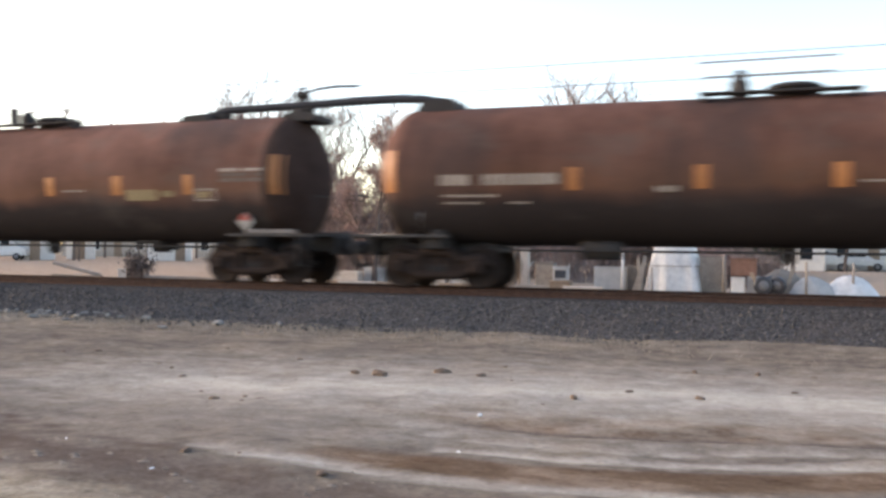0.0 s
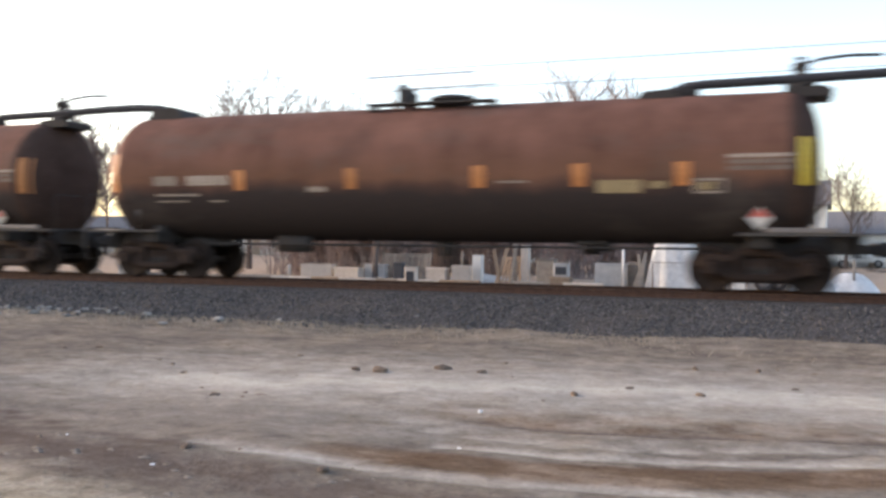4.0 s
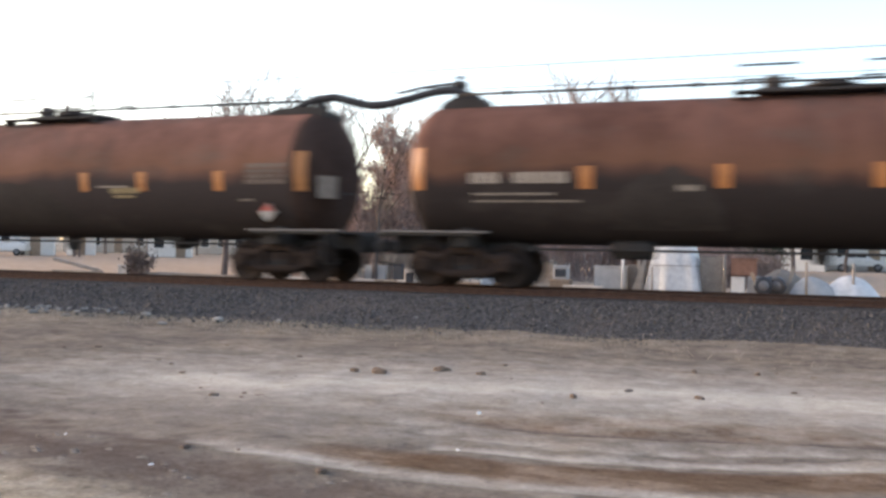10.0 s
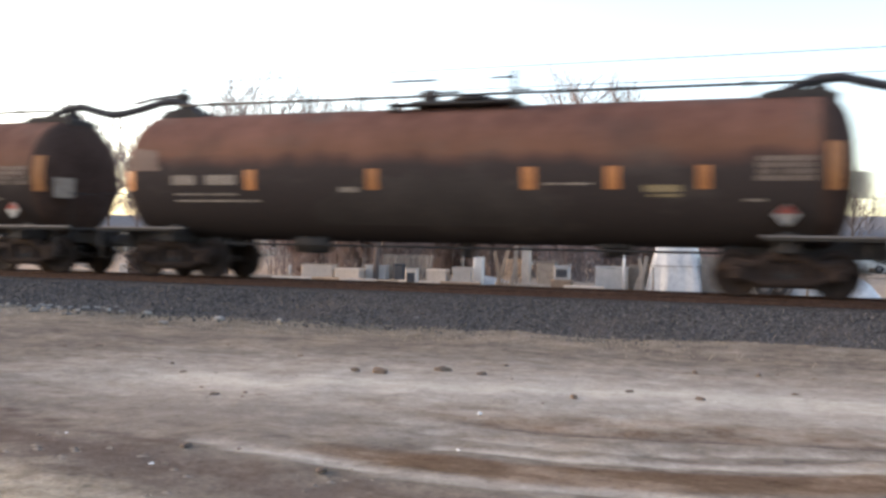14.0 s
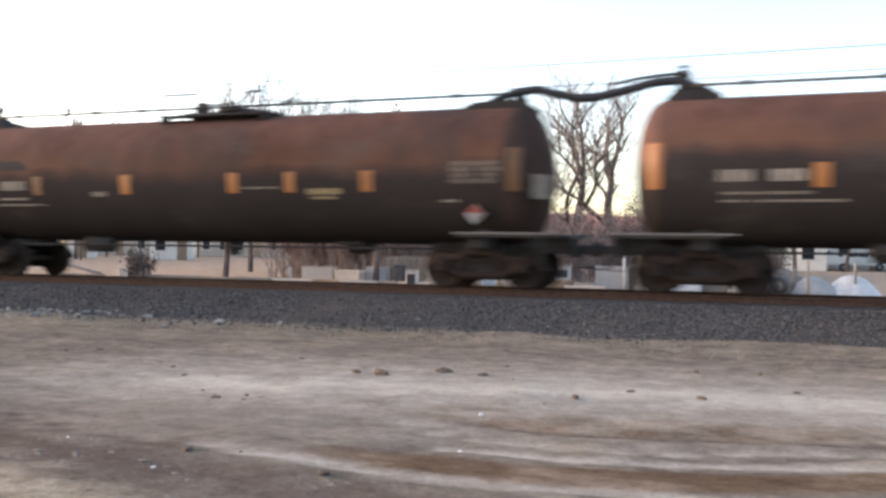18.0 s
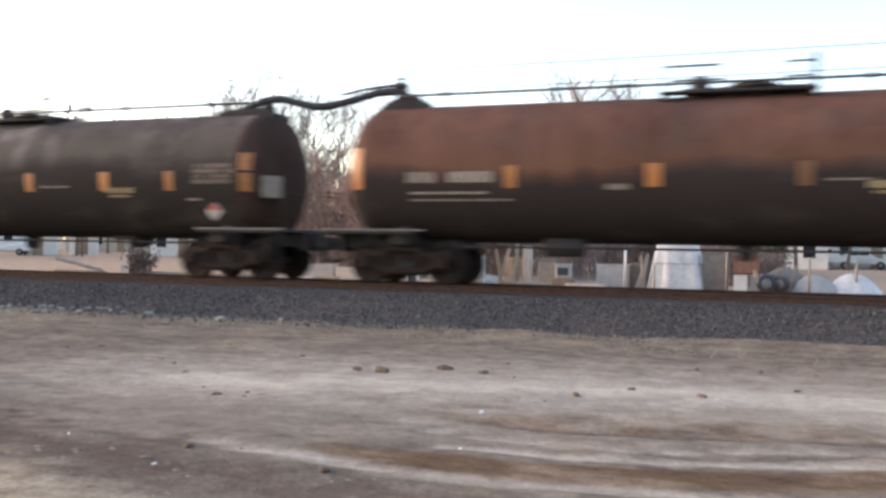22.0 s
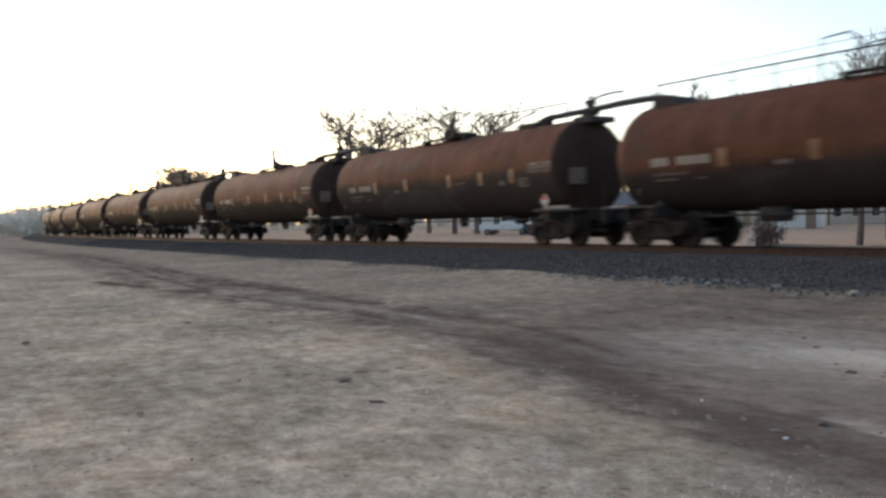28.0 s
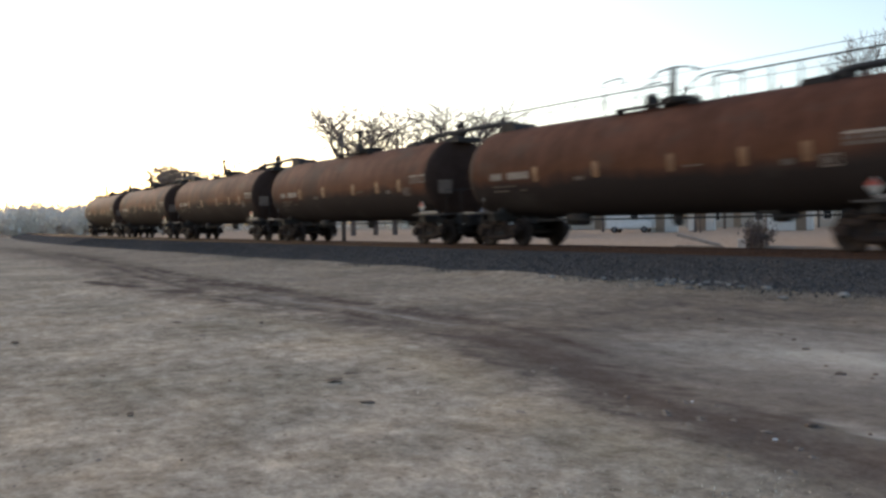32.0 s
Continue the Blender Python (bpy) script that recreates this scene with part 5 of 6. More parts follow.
# ---------------------------------------------------------------- houses
def house(x, y, w, d, h, rise, turn, wall, roof, label, windows=3, storeys=1, chimney=False, porch=False):
    t = empty("house", label, "house", m=pose(x, y, 0, 0, 0, turn))
    bm = bmesh.new()
    box(bm, 0, 0, h / 2, w, d, h, 0.02)
    for sx in (-1, 1):
        g = [bm.verts.new((sx * w / 2, yy, zz)) for yy, zz in ((-d / 2, h), (d / 2, h), (0, h + rise))]
        g2 = [bm.verts.new((sx * (w / 2 - 0.15), v.co.y, v.co.z)) for v in g]
        bm.faces.new(g)
        bm.faces.new(g2[::-1])
        for a in range(3):
            bm.faces.new((g[a], g2[a], g2[(a + 1) % 3], g[(a + 1) % 3]))
    bmesh.ops.recalc_face_normals(bm, faces=bm.faces)
    part("wall", bm, wall, t)
    ln = math.hypot(d / 2 + 0.45, rise * (d / 2 + 0.45) / (d / 2))
    an = math.atan2(rise, d / 2)
    bm = bmesh.new()
    for sy in (-1, 1):
        box(bm, 0, sy * (d / 4 + 0.2), h + rise / 2 - 0.08 + 0.06, w + 0.7, ln, 0.14, 0.02, Euler((-sy * an, 0, 0)).to_matrix().to_4x4())
    part("roof", bm, roof, t)
    if chimney:
        bm = bmesh.new()
        box(bm, w * 0.25, 0.3, h + rise, 0.6, 0.6, 1.4, 0.02)
        part("chimney", bm, BRICK, t)
    for st in range(storeys):
        for k in range(windows):
            wx = -w / 2 + w * (k + 0.5) / windows
            if st == 0 and k == windows // 2:
                bm = bmesh.new()
                box(bm, wx, -d / 2 - 0.03, 1.02, 0.95, 0.07, 2.04, 0.01)
                part("door", bm, RAWWOOD, t, "brown wooden door")
                continue
            wz = 1.5 + st * 2.6
            bm = bmesh.new()
            for sx in (-1, 1):
                box(bm, wx + sx * 0.52, -d / 2 - 0.03, wz, 0.1, 0.08, 1.3)
                box(bm, wx, -d / 2 - 0.03, wz + sx * 0.62, 1.14, 0.08, 0.1)
            box(bm, wx, -d / 2 - 0.03, wz, 0.94, 0.06, 0.05)
            win = part("window_frame", bm, WHITE, t)
            bm = bmesh.new()
            box(bm, wx, -d / 2 - 0.02, wz, 0.94, 0.02, 1.14)
            part("pane", bm, GLASS, win)
    return t


for b, d, w, dp, h, rise, turn, wall, roof, lab, nw, st, ch in (
        (36.1, 98, 4.2, 4, 2.2, 0.7, 33, SIDING, ROOFM, "small white shed with dark windows", 2, 1, False),
        (43.5, 100, 3.4, 3.5, 2.2, 0.6, 40, SIDING, ROOFM, "small white shed beyond the dry field", 1, 1, False),
        (41.1, 106, 2.8, 3.0, 2.1, 0.6, 38, SIDING, ROOFM, "small white shed beyond the dry field", 1, 1, False),
        (31.4, 126, 13, 8, 2.9, 1.8, 25, TANWALL, ROOFM, "long low tan house with a grey roof", 6, 1, False),
        (39.4, 132, 11, 8, 2.9, 1.9, 30, TANWALL, ROOFM, "low tan bungalow with a grey shingle roof", 4, 1, False),
        (47.6, 134, 13, 8, 3.0, 2.0, 35, TANWALL, ROOFM, "tan bungalow with a grey shingle roof", 4, 1, True),
        (52.4, 136, 14, 8, 3.0, 1.8, 35, SIDING, ROOFM, "white bungalow among bare trees", 5, 1, False),
        (26.4, 92, 10, 7, 2.8, 1.8, 15, TANWALL, REDROOF, "tan house with a faded red roof", 4, 1, False),
        (19.2, 66, 5, 5, 2.3, 0.9, 12, TANWALL, SIDING, "small tan shed with a pale roof", 1, 1, False),
        (13.0, 88, 11, 8, 2.9, 1.9, 10, SIDING, REDROOF, "white house with a faded red roof", 4, 1, True),
        (7.4, 68, 6, 6, 2.6, 1.3, 5, TANWALL, REDROOF, "tan house with a faded red roof", 3, 1, False),
        (0.6, 84, 11, 8, 5.2, 2.0, -4, SIDING, ROOFM, "two-storey white house with dark windows", 4, 2, True),
        (-5.0, 92, 10, 8, 3.0, 1.9, -8, SIDING, ROOFM, "white house with a grey shingle roof", 4, 1, False)):
    x, y = polar(b, d)
    house(x, y, w, dp, h, rise, turn, wall, roof, lab, nw, st, ch)


# ---------------------------------------------------------------- parked vehicles
def vehicle(x, y, turn, paint, label, style="car"):
    t = empty("parked_" + ("van" if style == "van" else "pickup" if style == "pickup" else "car"), label, style, m=pose(x, y, 0, 0, 0, turn))
    prof = {"car": [(-2.2, 0.45), (-2.2, 0.85), (-1.75, 0.95), (-1.3, 1.42), (0.3, 1.45), (1.0, 0.98), (2.1, 0.82), (2.2, 0.45)],
            "van": [(-2.4, 0.45), (-2.4, 2.0), (-2.3, 2.1), (1.0, 2.1), (1.7, 1.35), (2.4, 1.1), (2.45, 0.45)],
            "pickup": [(-2.7, 0.55), (-2.7, 1.1), (-0.6, 1.1), (-0.45, 1.75), (0.75, 1.78), (1.35, 1.2), (2.5, 1.1), (2.6, 0.55)]}[style]
    wd = 0.9
    bm = bmesh.new()
    a = [bm.verts.new((px, -wd + 0.12 * (pz > 1.2), pz)) for px, pz in prof]
    b = [bm.verts.new((px, wd - 0.12 * (pz > 1.2), pz)) for px, pz in prof]
    n = len(prof)
    for k in range(n):
        bm.faces.new((a[k], a[(k + 1) % n], b[(k + 1) % n], b[k]))
    bm.faces.new(a[::-1])
    bm.faces.new(b)
    bmesh.ops.recalc_face_normals(bm, faces=bm.faces)
    bmesh.ops.bevel(bm, geom=list(bm.edges), offset=0.04, segments=2, affect="EDGES")
    part("body", bm, paint, t)
    gx = {"car": [(-1.1, -0.35), (-0.28, 0.45)], "van": [(0.2, 0.95)], "pickup": [(-0.35, 0.2), (0.28, 0.75)]}[style]
    gz = {"car": (1.0, 1.36), "van": (1.35, 1.9), "pickup": (1.2, 1.66)}[style]
    for x0, x1 in gx:
        for sy in (-1, 1):
            bm = bmesh.new()
            box(bm, (x0 + x1) / 2, sy * (wd - 0.075), sum(gz) / 2, x1 - x0, 0.05, gz[1] - gz[0], 0.01)
            part("side_window", bm, GLASS, t)
    for px in (prof[0][0] + 0.85, prof[-1][0] - 0.85):
        for sy in (-1, 1):
            bm = bmesh.new()
            disc_solid(bm, [(-0.1, 0.2), (-0.1, 0.31), (-0.06, 0.33), (0.06, 0.33), (0.1, 0.31), (0.1, 0.2)], 18)
            w = part("wheel", bm, TYRE, t, "", pose(px, sy * (wd - 0.04), 0.33))
            bm = bmesh.new()
            disc_solid(bm, [(-0.11, 0.1), (-0.105, 0.2), (0.105, 0.2), (0.11, 0.1)], 14)
            part("rim", bm, GREYRAIL, w)
    return t


for b, d, turn, paint, lab, st in (
        (45.3, 98, 30, CARWHITE, "white van parked beyond the dry field", "van"),
        (50.6, 88, 38, CARDARK, "dark pickup parked near bare trees", "pickup"),
        (53.4, 92, 38, CARWHITE, "white pickup parked near bare trees", "pickup"),
        (-2.8, 82, -5, CARWHITE, "white pickup parked at the yard's edge", "pickup"),
        (-5.0, 86, -8, CARWHITE, "white sedan parked beyond the yard", "car")):
    x, y = polar(b, d)
    vehicle(x, y, turn, paint, lab, st)


# ---------------------------------------------------------------- the yard behind the track
def post(x, y, h, r, mat, label, name="post", tilt=0.0):
    bm = bmesh.new()
    tube(bm, [(0, 0, -0.1), (0, 0, h * 0.6), (tilt * h, 0, h)], [r, r * 0.95, r * 0.9], 8)
    t = part(name, bm, mat)
    t.matrix_basis = pose(x, y, 0)
    return tagged(t, label, "post")


for x, y, h, r, m, lab in ((-4.2, 36.0, 0.95, 0.035, GREYWOOD, "thin dark post beside a tarpaulin"), (-1.55, 36.4, 1.45, 0.06, GREYWOOD, "dark timber post in the yard"),
                           (1.35, 36.2, 1.25, 0.05, GREYWOOD, "dark timber post at the yard's edge"), (-5.4, 36.5, 1.5, 0.06, WHITE, "white pipe standing upright"),
                           (-18.7, 38, 0.75, 0.03, GREYWOOD, "thin grey fence post"), (-17.4, 38, 0.75, 0.03, GREYWOOD, "thin grey fence post"),
                           (-16.4, 37.6, 0.8, 0.03, GREYWOOD, "thin grey fence post"), (-22.3, 38, 0.85, 0.035, GREYWOOD, "thin grey fence post"),
                           (-20.8, 37.4, 0.6, 0.09, CONCRETE, "pale stub post in dry ground"), (-12.6, 38, 1.3, 0.05, GREYWOOD, "thin grey fence post"),
                           (3.0, 37, 1.2, 0.05, GREYWOOD, "dark timber post at the yard's edge")):
    post(x, y, h, r, m, lab)


def tarp_stack():
    """A tall stack under a white sheet: folds run down from the crown."""
    t = empty("tarpaulin_stack", "tall stack under a draped white tarpaulin", "tarpaulin", m=pose(-3.45, 37.2, 0))
    bm = bmesh.new()
    seg, levels = 44, 9
    rings = []
    for i in range(levels + 1):
        k = i / levels
        w = 1.12 - 0.3 * k - 0.12 * k * k
        ring = []
        for j in range(seg):
            a = j * math.tau / seg
            fold = 1 + 0.06 * (1 - k) * math.sin(a * 7 + 1.3) + 0.035 * math.sin(a * 13 + k * 2)
            cx, cy = math.cos(a), math.sin(a)
            m = max(abs(cx), abs(cy)) ** 0.6
            ring.append(bm.verts.new((w * cx / m * fold, 0.8 * w * cy / m * fold, 2.05 * k + 0.03 * math.sin(a * 5) * (1 - k))))
        rings.append(ring)
    for r0, r1 in zip(rings, rings[1:]):
        for j in range(seg):
            f = bm.faces.new((r0[j], r0[(j + 1) % seg], r1[(j + 1) % seg], r1[j]))
            f.smooth = True
    c = bm.verts.new((0, 0, 2.2))
    for j in range(seg):
        bm.faces.new((rings[-1][j], rings[-1][(j + 1) % seg], c))
    part("sheet", bm, TARP, t)
    bm = bmesh.new()
    tube(bm, [(1.02 * math.cos(k * math.tau / 20) * 1.12, 0.9 * math.sin(k * math.tau / 20), 1.0) for k in range(21)], 0.015, 5)
    part("tie_rope", bm, GREYWOOD, t)


tarp_stack()


def pallet(x, y, rx, rz, label, mat=RAWWOOD, z=0.0):
    t = empty("pallet", label, "pallet", "pallets in the yard", m=pose(x, y, z, rx, 0, rz))
    for k in range(7):
        bm = bmesh.new()
        box(bm, -0.52 + k * 0.173, 0, 0.6, 0.1, 0.02, 1.2, 0.004)
        part("board", bm, mat, t)
    for k in range(3):
        bm = bmesh.new()
        box(bm, 0, 0.06, 0.06 + k * 0.53, 1.14, 0.1, 0.1, 0.006)
        part("runner", bm, mat, t)


pallet(-10.2, 36.9, -20, -20, "upright raw timber pallet leaning on a heap")
pallet(-15.5, 37.2, -6, 3, "weathered grey pallet standing like a fence", GREYWOOD)
pallet(-14.4, 37.3, -6, -4, "weathered grey pallet standing like a fence", GREYWOOD)


def carton(name, x, y, w, d, h, mat, label, category, z=0.0, turn=0.0, lid=None, front=None):
    """A squared container with rim, lid or dark front."""
    t = empty(name, label, category, m=pose(x, y, z, 0, 0, turn))
    bm = bmesh.new()
    box(bm, 0, 0, h / 2, w, d, h, min(w, d, h) * 0.06)
    part("body", bm, mat, t)
    bm = bmesh.new()
    box(bm, 0, 0, h + 0.03, w * 1.06, d * 1.06, 0.06, 0.015)
    part("lid", bm, lid or mat, t)
    if front is not None:
        bm = bmesh.new()
        box(bm, 0, -d / 2 - 0.012, h * 0.52, w * 0.72, 0.03, h * 0.62, 0.01)
        part("front_panel", bm, front, t)
    return t


carton("cabinet", -8.55, 36.8, 0.75, 0.6, 1.0, GREYWOOD, "weathered grey cabinet standing outdoors", "cabinet")
carton("old_television", -7.85, 36.4, 0.62, 0.5, 0.5, CONCRETE, "old grey television with a dark screen", "television", 0.35, 5, None, DARKBOX)
carton("crate", -7.85, 36.4, 0.8, 0.6, 0.29, RAWWOOD, "low raw timber crate under a television", "crate")
carton("white_cupboard", -9.5, 37.0, 0.34, 0.36, 1.55, CREAM, "narrow dirty cream cupboard standing outdoors", "cupboard")
carton("freezer", -5.95, 37.0, 1.25, 0.6, 0.86, CONCRETE, "pale grey chest freezer in the yard", "freezer", 0, 3)
carton("washing_machine", -13.65, 34.6, 0.46, 0.46, 0.62, CREAM, "small dirty cream washing machine on dry ground", "washing machine", 0, 8, None, DARKBOX)
carton("pale_panel_stack", -18.9, 36.6, 1.5, 0.5, 0.62, CREAM, "low stack of cream boards on dry ground", "boards", 0, 4)
carton("pale_panel_stack", -17.3, 36.4, 1.25, 0.5, 0.5, CREAM, "low stack of cream boards on dry ground", "boards", 0, -6)
carton("pale_panel_stack", -16.2, 36.9, 0.95, 0.5, 0.66, CONCRETE, "low stack of pale grey boards on dry ground", "boards", 0, 3)
carton("tan_block", -13.3, 36.8, 0.9, 0.5, 0.55, CREAM, "pinkish pale block in the yard", "block", 0, -4)
carton("tan_block", -12.25, 36.9, 0.8, 0.5, 0.66, CREAM, "pinkish pale block in the yard", "block", 0, 6)
carton("dark_drum", -15.0, 36.6, 0.4, 0.4, 0.75, DARKBOX, "dark square drum between pale boards", "drum")
carton("white_box", -11.75, 37.6, 0.4, 0.4, 1.1, SIDING, "tall white box behind pallets", "box")
carton("shed_panel", -2.0, 37.0, 0.95, 0.3, 1.35, GREYWOOD, "grey-green timber screen beside the tarpaulin", "screen")
carton("white_box", -1.05, 36.6, 0.5, 0.5, 0.55, SIDING, "white box stacked in the yard", "box")
carton("white_box", -0.5, 36.7, 0.45, 0.5, 0.6, CONCRETE, "pale grey box stacked in the yard", "box")
carton("rusty_bin", -0.85, 36.65, 0.95, 0.5, 0.62, BRICK, "orange rusty bin set on boxes", "bin", 0.66)
carton("stone_block", -29.0, 36.2, 0.5, 0.4, 0.4, CONCRETE, "pale stone block on dry ground", "block")
carton("wooden_chest", -5.0, 37.6, 0.7, 0.5, 0.9, GREYWOOD, "dark grey wooden chest beside the tarpaulin", "chest")


def scrap_wheel(x, y, z, rx, rz):
    t = empty("scrap_wheel", "old blue-grey wheel lying in the yard", "scrap wheel", "scrap wheels", m=pose(x, y, z, rx, 0, rz))
    bm = bmesh.new()
    disc_solid(bm, [(-0.1, 0.2), (-0.11, 0.3), (-0.07, 0.34), (0.07, 0.34), (0.11, 0.3), (0.1, 0.2)], 22)
    part("carcass", bm, BLUEGREY, t)
    bm = bmesh.new()
    disc_solid(bm, [(-0.105, 0.05), (-0.1, 0.19), (0.1, 0.19), (0.105, 0.05)], 16)
    part("hub", bm, GREYRAIL, t)


scrap_wheel(-0.15, 36.2, 0.33, 0, 12)
scrap_wheel(0.35, 36.4, 0.33, 8, -25)
scrap_wheel(0.05, 36.8, 0.33, 0, 40)


def mound(x, y, w, d, h, mat, label, name="dirt_mound"):
    bm = bmesh.new()
    n = 22
    rings = []
    for i in range(6):
        k = i / 5
        rings.append([bm.verts.new((w * (1 - k) * math.cos(a) * (1 + 0.15 * math.sin(3 * a + x)), d * (1 - k) * math.sin(a), h * (1 - (1 - k) ** 2) - 0.03 + 0.04 * math.sin(5 * a + i))) for a in [j * math.tau / n for j in range(n)]])
    for r0, r1 in zip(rings[:-1], rings[1:]):
        for j in range(n):
            bm.faces.new((r0[j], r0[(j + 1) % n], r1[(j + 1) % n], r1[j])).smooth = True
    bmesh.ops.remove_doubles(bm, verts=bm.verts, dist=0.001)
    t = part(name, bm, mat)
    t.matrix_basis = pose(x, y, 0)
    tagged(t, label, "heap")


mound(0.5, 37.6, 1.1, 0.7, 0.95, GREYWOOD, "brown heap of scrap timber in the yard")
mound(1.5, 37.0, 0.9, 0.6, 0.7, CONCRETE, "pale gravel heap in the yard")
mound(2.9, 37.4, 1.0, 0.7, 0.75, TARP, "low heap under a pale grey sheet")
mound(-12.0, 38.5, 1.6, 0.9, 0.35, CONCRETE, "pale gravel heap in the yard")


def timber(x, y, z, ln, rz, ry, mat, label):
    bm = bmesh.new()
    box(bm, 0, 0, 0, ln, 0.16, 0.16, 0.015)
    t = part("loose_timber", bm, mat)
    t.matrix_basis = pose(x, y, z, 0, ry, rz)
    tagged(t, label, "timber", "timbers on the ground")


def plank(x, y, ln, lean, turn, mat, label):
    bm = bmesh.new()
    box(bm, 0, 0, ln / 2, 0.14, 0.035, ln, 0.006)
    t = part("plank", bm, mat)
    t.matrix_basis = pose(x, y, 0, -8, lean, turn)
    tagged(t, label, "plank", "planks leaning in the yard")


for x, y, ln, lean, turn, m, lab in ((-4.75, 36.3, 1.4, 10, 5, GREYWOOD, "grey plank leaning beside the tarpaulin"), (-4.6, 36.35, 1.35, -10, -5, GREYWOOD, "grey plank leaning beside the tarpaulin"), (-4.95, 36.4, 1.1, 18, 0, GREYWOOD, "grey plank leaning beside the tarpaulin"),
                                     (-10.6, 36.4, 1.6, 16, 0, RAWWOOD, "raw timber plank leaning on pallets"), (-10.4, 36.3, 1.5, -12, 4, RAWWOOD, "raw timber plank leaning on pallets"), (-9.95, 36.4, 1.7, 5, 0, GREYWOOD, "dark grey plank leaning on pallets"),
                                     (-9.8, 36.6, 1.7, -4, 3, GREYWOOD, "dark grey plank leaning on pallets"), (0.6, 36.4, 1.1, 18, 0, GREYWOOD, "grey plank leaning over scrap wheels"), (-0.2, 36.1, 0.9, -25, 0, RAWWOOD, "raw plank leaning on a bin")):
    plank(x, y, ln, lean, turn, m, lab)
for x, y, ln, rz, m, lab in ((-19.5, 35.2, 1.8, 6, CREAM, "pale board lying on dry ground"), (-18.0, 35.6, 2.2, -4, RAWWOOD, "raw timber beam lying on dry ground"), (-16.4, 35.3, 1.6, 9, CREAM, "pale board lying on dry ground"), (-15.2, 35.7, 1.9, -7, GREYWOOD, "grey timber beam lying on dry ground"),
                              (-13.8, 35.4, 1.5, 3, CREAM, "pale board lying on dry ground"), (-11.9, 35.6, 1.8, -5, RAWWOOD, "raw timber beam lying on dry ground"), (-8.9, 35.7, 1.4, 8, GREYWOOD, "grey timber beam lying on dry ground"), (-6.8, 35.6, 1.6, -3, CREAM, "pale board lying on dry ground"), (-21.8, 36.6, 2.6, 12, GREYWOOD, "grey timber beam lying on dry ground")):
    timber(x, y, 0.08, ln, rz, 0, m, lab)
timber(-31.5, 35.8, 0.42, 2.6, 6, 12, GREYWOOD, "grey timber beam propped on another")
timber(-31.2, 35.5, 0.08, 3.2, -5, 0, GREYWOOD, "grey timber beam lying on dry ground")
timber(-27.0, 36.4, 0.08, 4.0, 2, 0, GREYWOOD, "grey timber beam lying on dry ground")
timber(-24.0, 35.6, 0.08, 3.6, -3, 0, GREYWOOD, "grey timber beam lying on dry ground")
timber(-20.5, 35.8, 0.08, 3.0, 4, 0, GREYWOOD, "grey timber beam lying on dry ground")
timber(-17.5, 36.0, 0.08, 2.4, -2, 0, RAWWOOD, "raw timber beam lying on dry ground")


# ---------------------------------------------------------------- power line beyond the track
def power_line():
    px = (14.0, -52.0)
    for x in px:
        t = empty("power_pole", "brown timber power pole with two cable brackets", "power pole", "power poles", m=pose(x, 26.4, 0))
        bm = bmesh.new()
        tube(bm, [(0, 0, -0.5), (0, 0, 7.3)], [0.15, 0.1], 10)
        part("pole", bm, BARK, t)
        for z in (6.36, 6.98):
            bm = bmesh.new()
            tube(bm, [(0, -0.08, z - 0.12), (0, -0.5, z - 0.05), (0, -0.7, z - 0.06)], 0.03, 6)
            part("bracket", bm, STEEL, t)
            bm = bmesh.new()
            disc_solid(bm, [(z - 0.08, 0.03), (z - 0.04, 0.06), (z + 0.02, 0.05), (z + 0.05, 0.02)], 8, "Z", (0, -0.7, 0))
            part("insulator", bm, CONCRETE, t)
    for y, z0 in ((25.7, 6.98), (25.7, 6.36)):
        bm = bmesh.new()
        pts = []
        for k in range(31):
            u = k / 30
            pts.append((px[0] + (px[1] - px[0]) * u, y, z0 - 4 * 0.12 * u * (1 - u)))
        pts.append((px[1] - 70, y + 3, z0 - 0.2))
        tube(bm, pts, 0.011, 5)
        t = part("power_cable", bm, WIREM)
        tagged(t, "thin black overhead cable strung between poles", "cable", "overhead cables")


power_line()


# ---------------------------------------------------------------- small things on the near ground
def clod(x, y, w, h, mat, label, name, cat, seed, group=""):
    rng = random.Random(seed)
    bm = bmesh.new()
    bmesh.ops.create_icosphere(bm, subdivisions=2, radius=1.0)
    for v in bm.verts:
        n = noise.noise(v.co * 1.7 + Vector((seed, 0, 0)))
        v.co = Vector((v.co.x * w * (1 + 0.3 * n), v.co.y * w * 0.6 * (1 + 0.3 * n), max(-0.4, v.co.z) * h * 0.75 * (1 + 0.35 * n)))
    t = part(name, bm, mat)
    t.matrix_basis = pose(x, y, 0.015 + float(toe_rise(y, x)), 0, 0, rng.uniform(0, 180))
    tagged(t, label, cat, group)


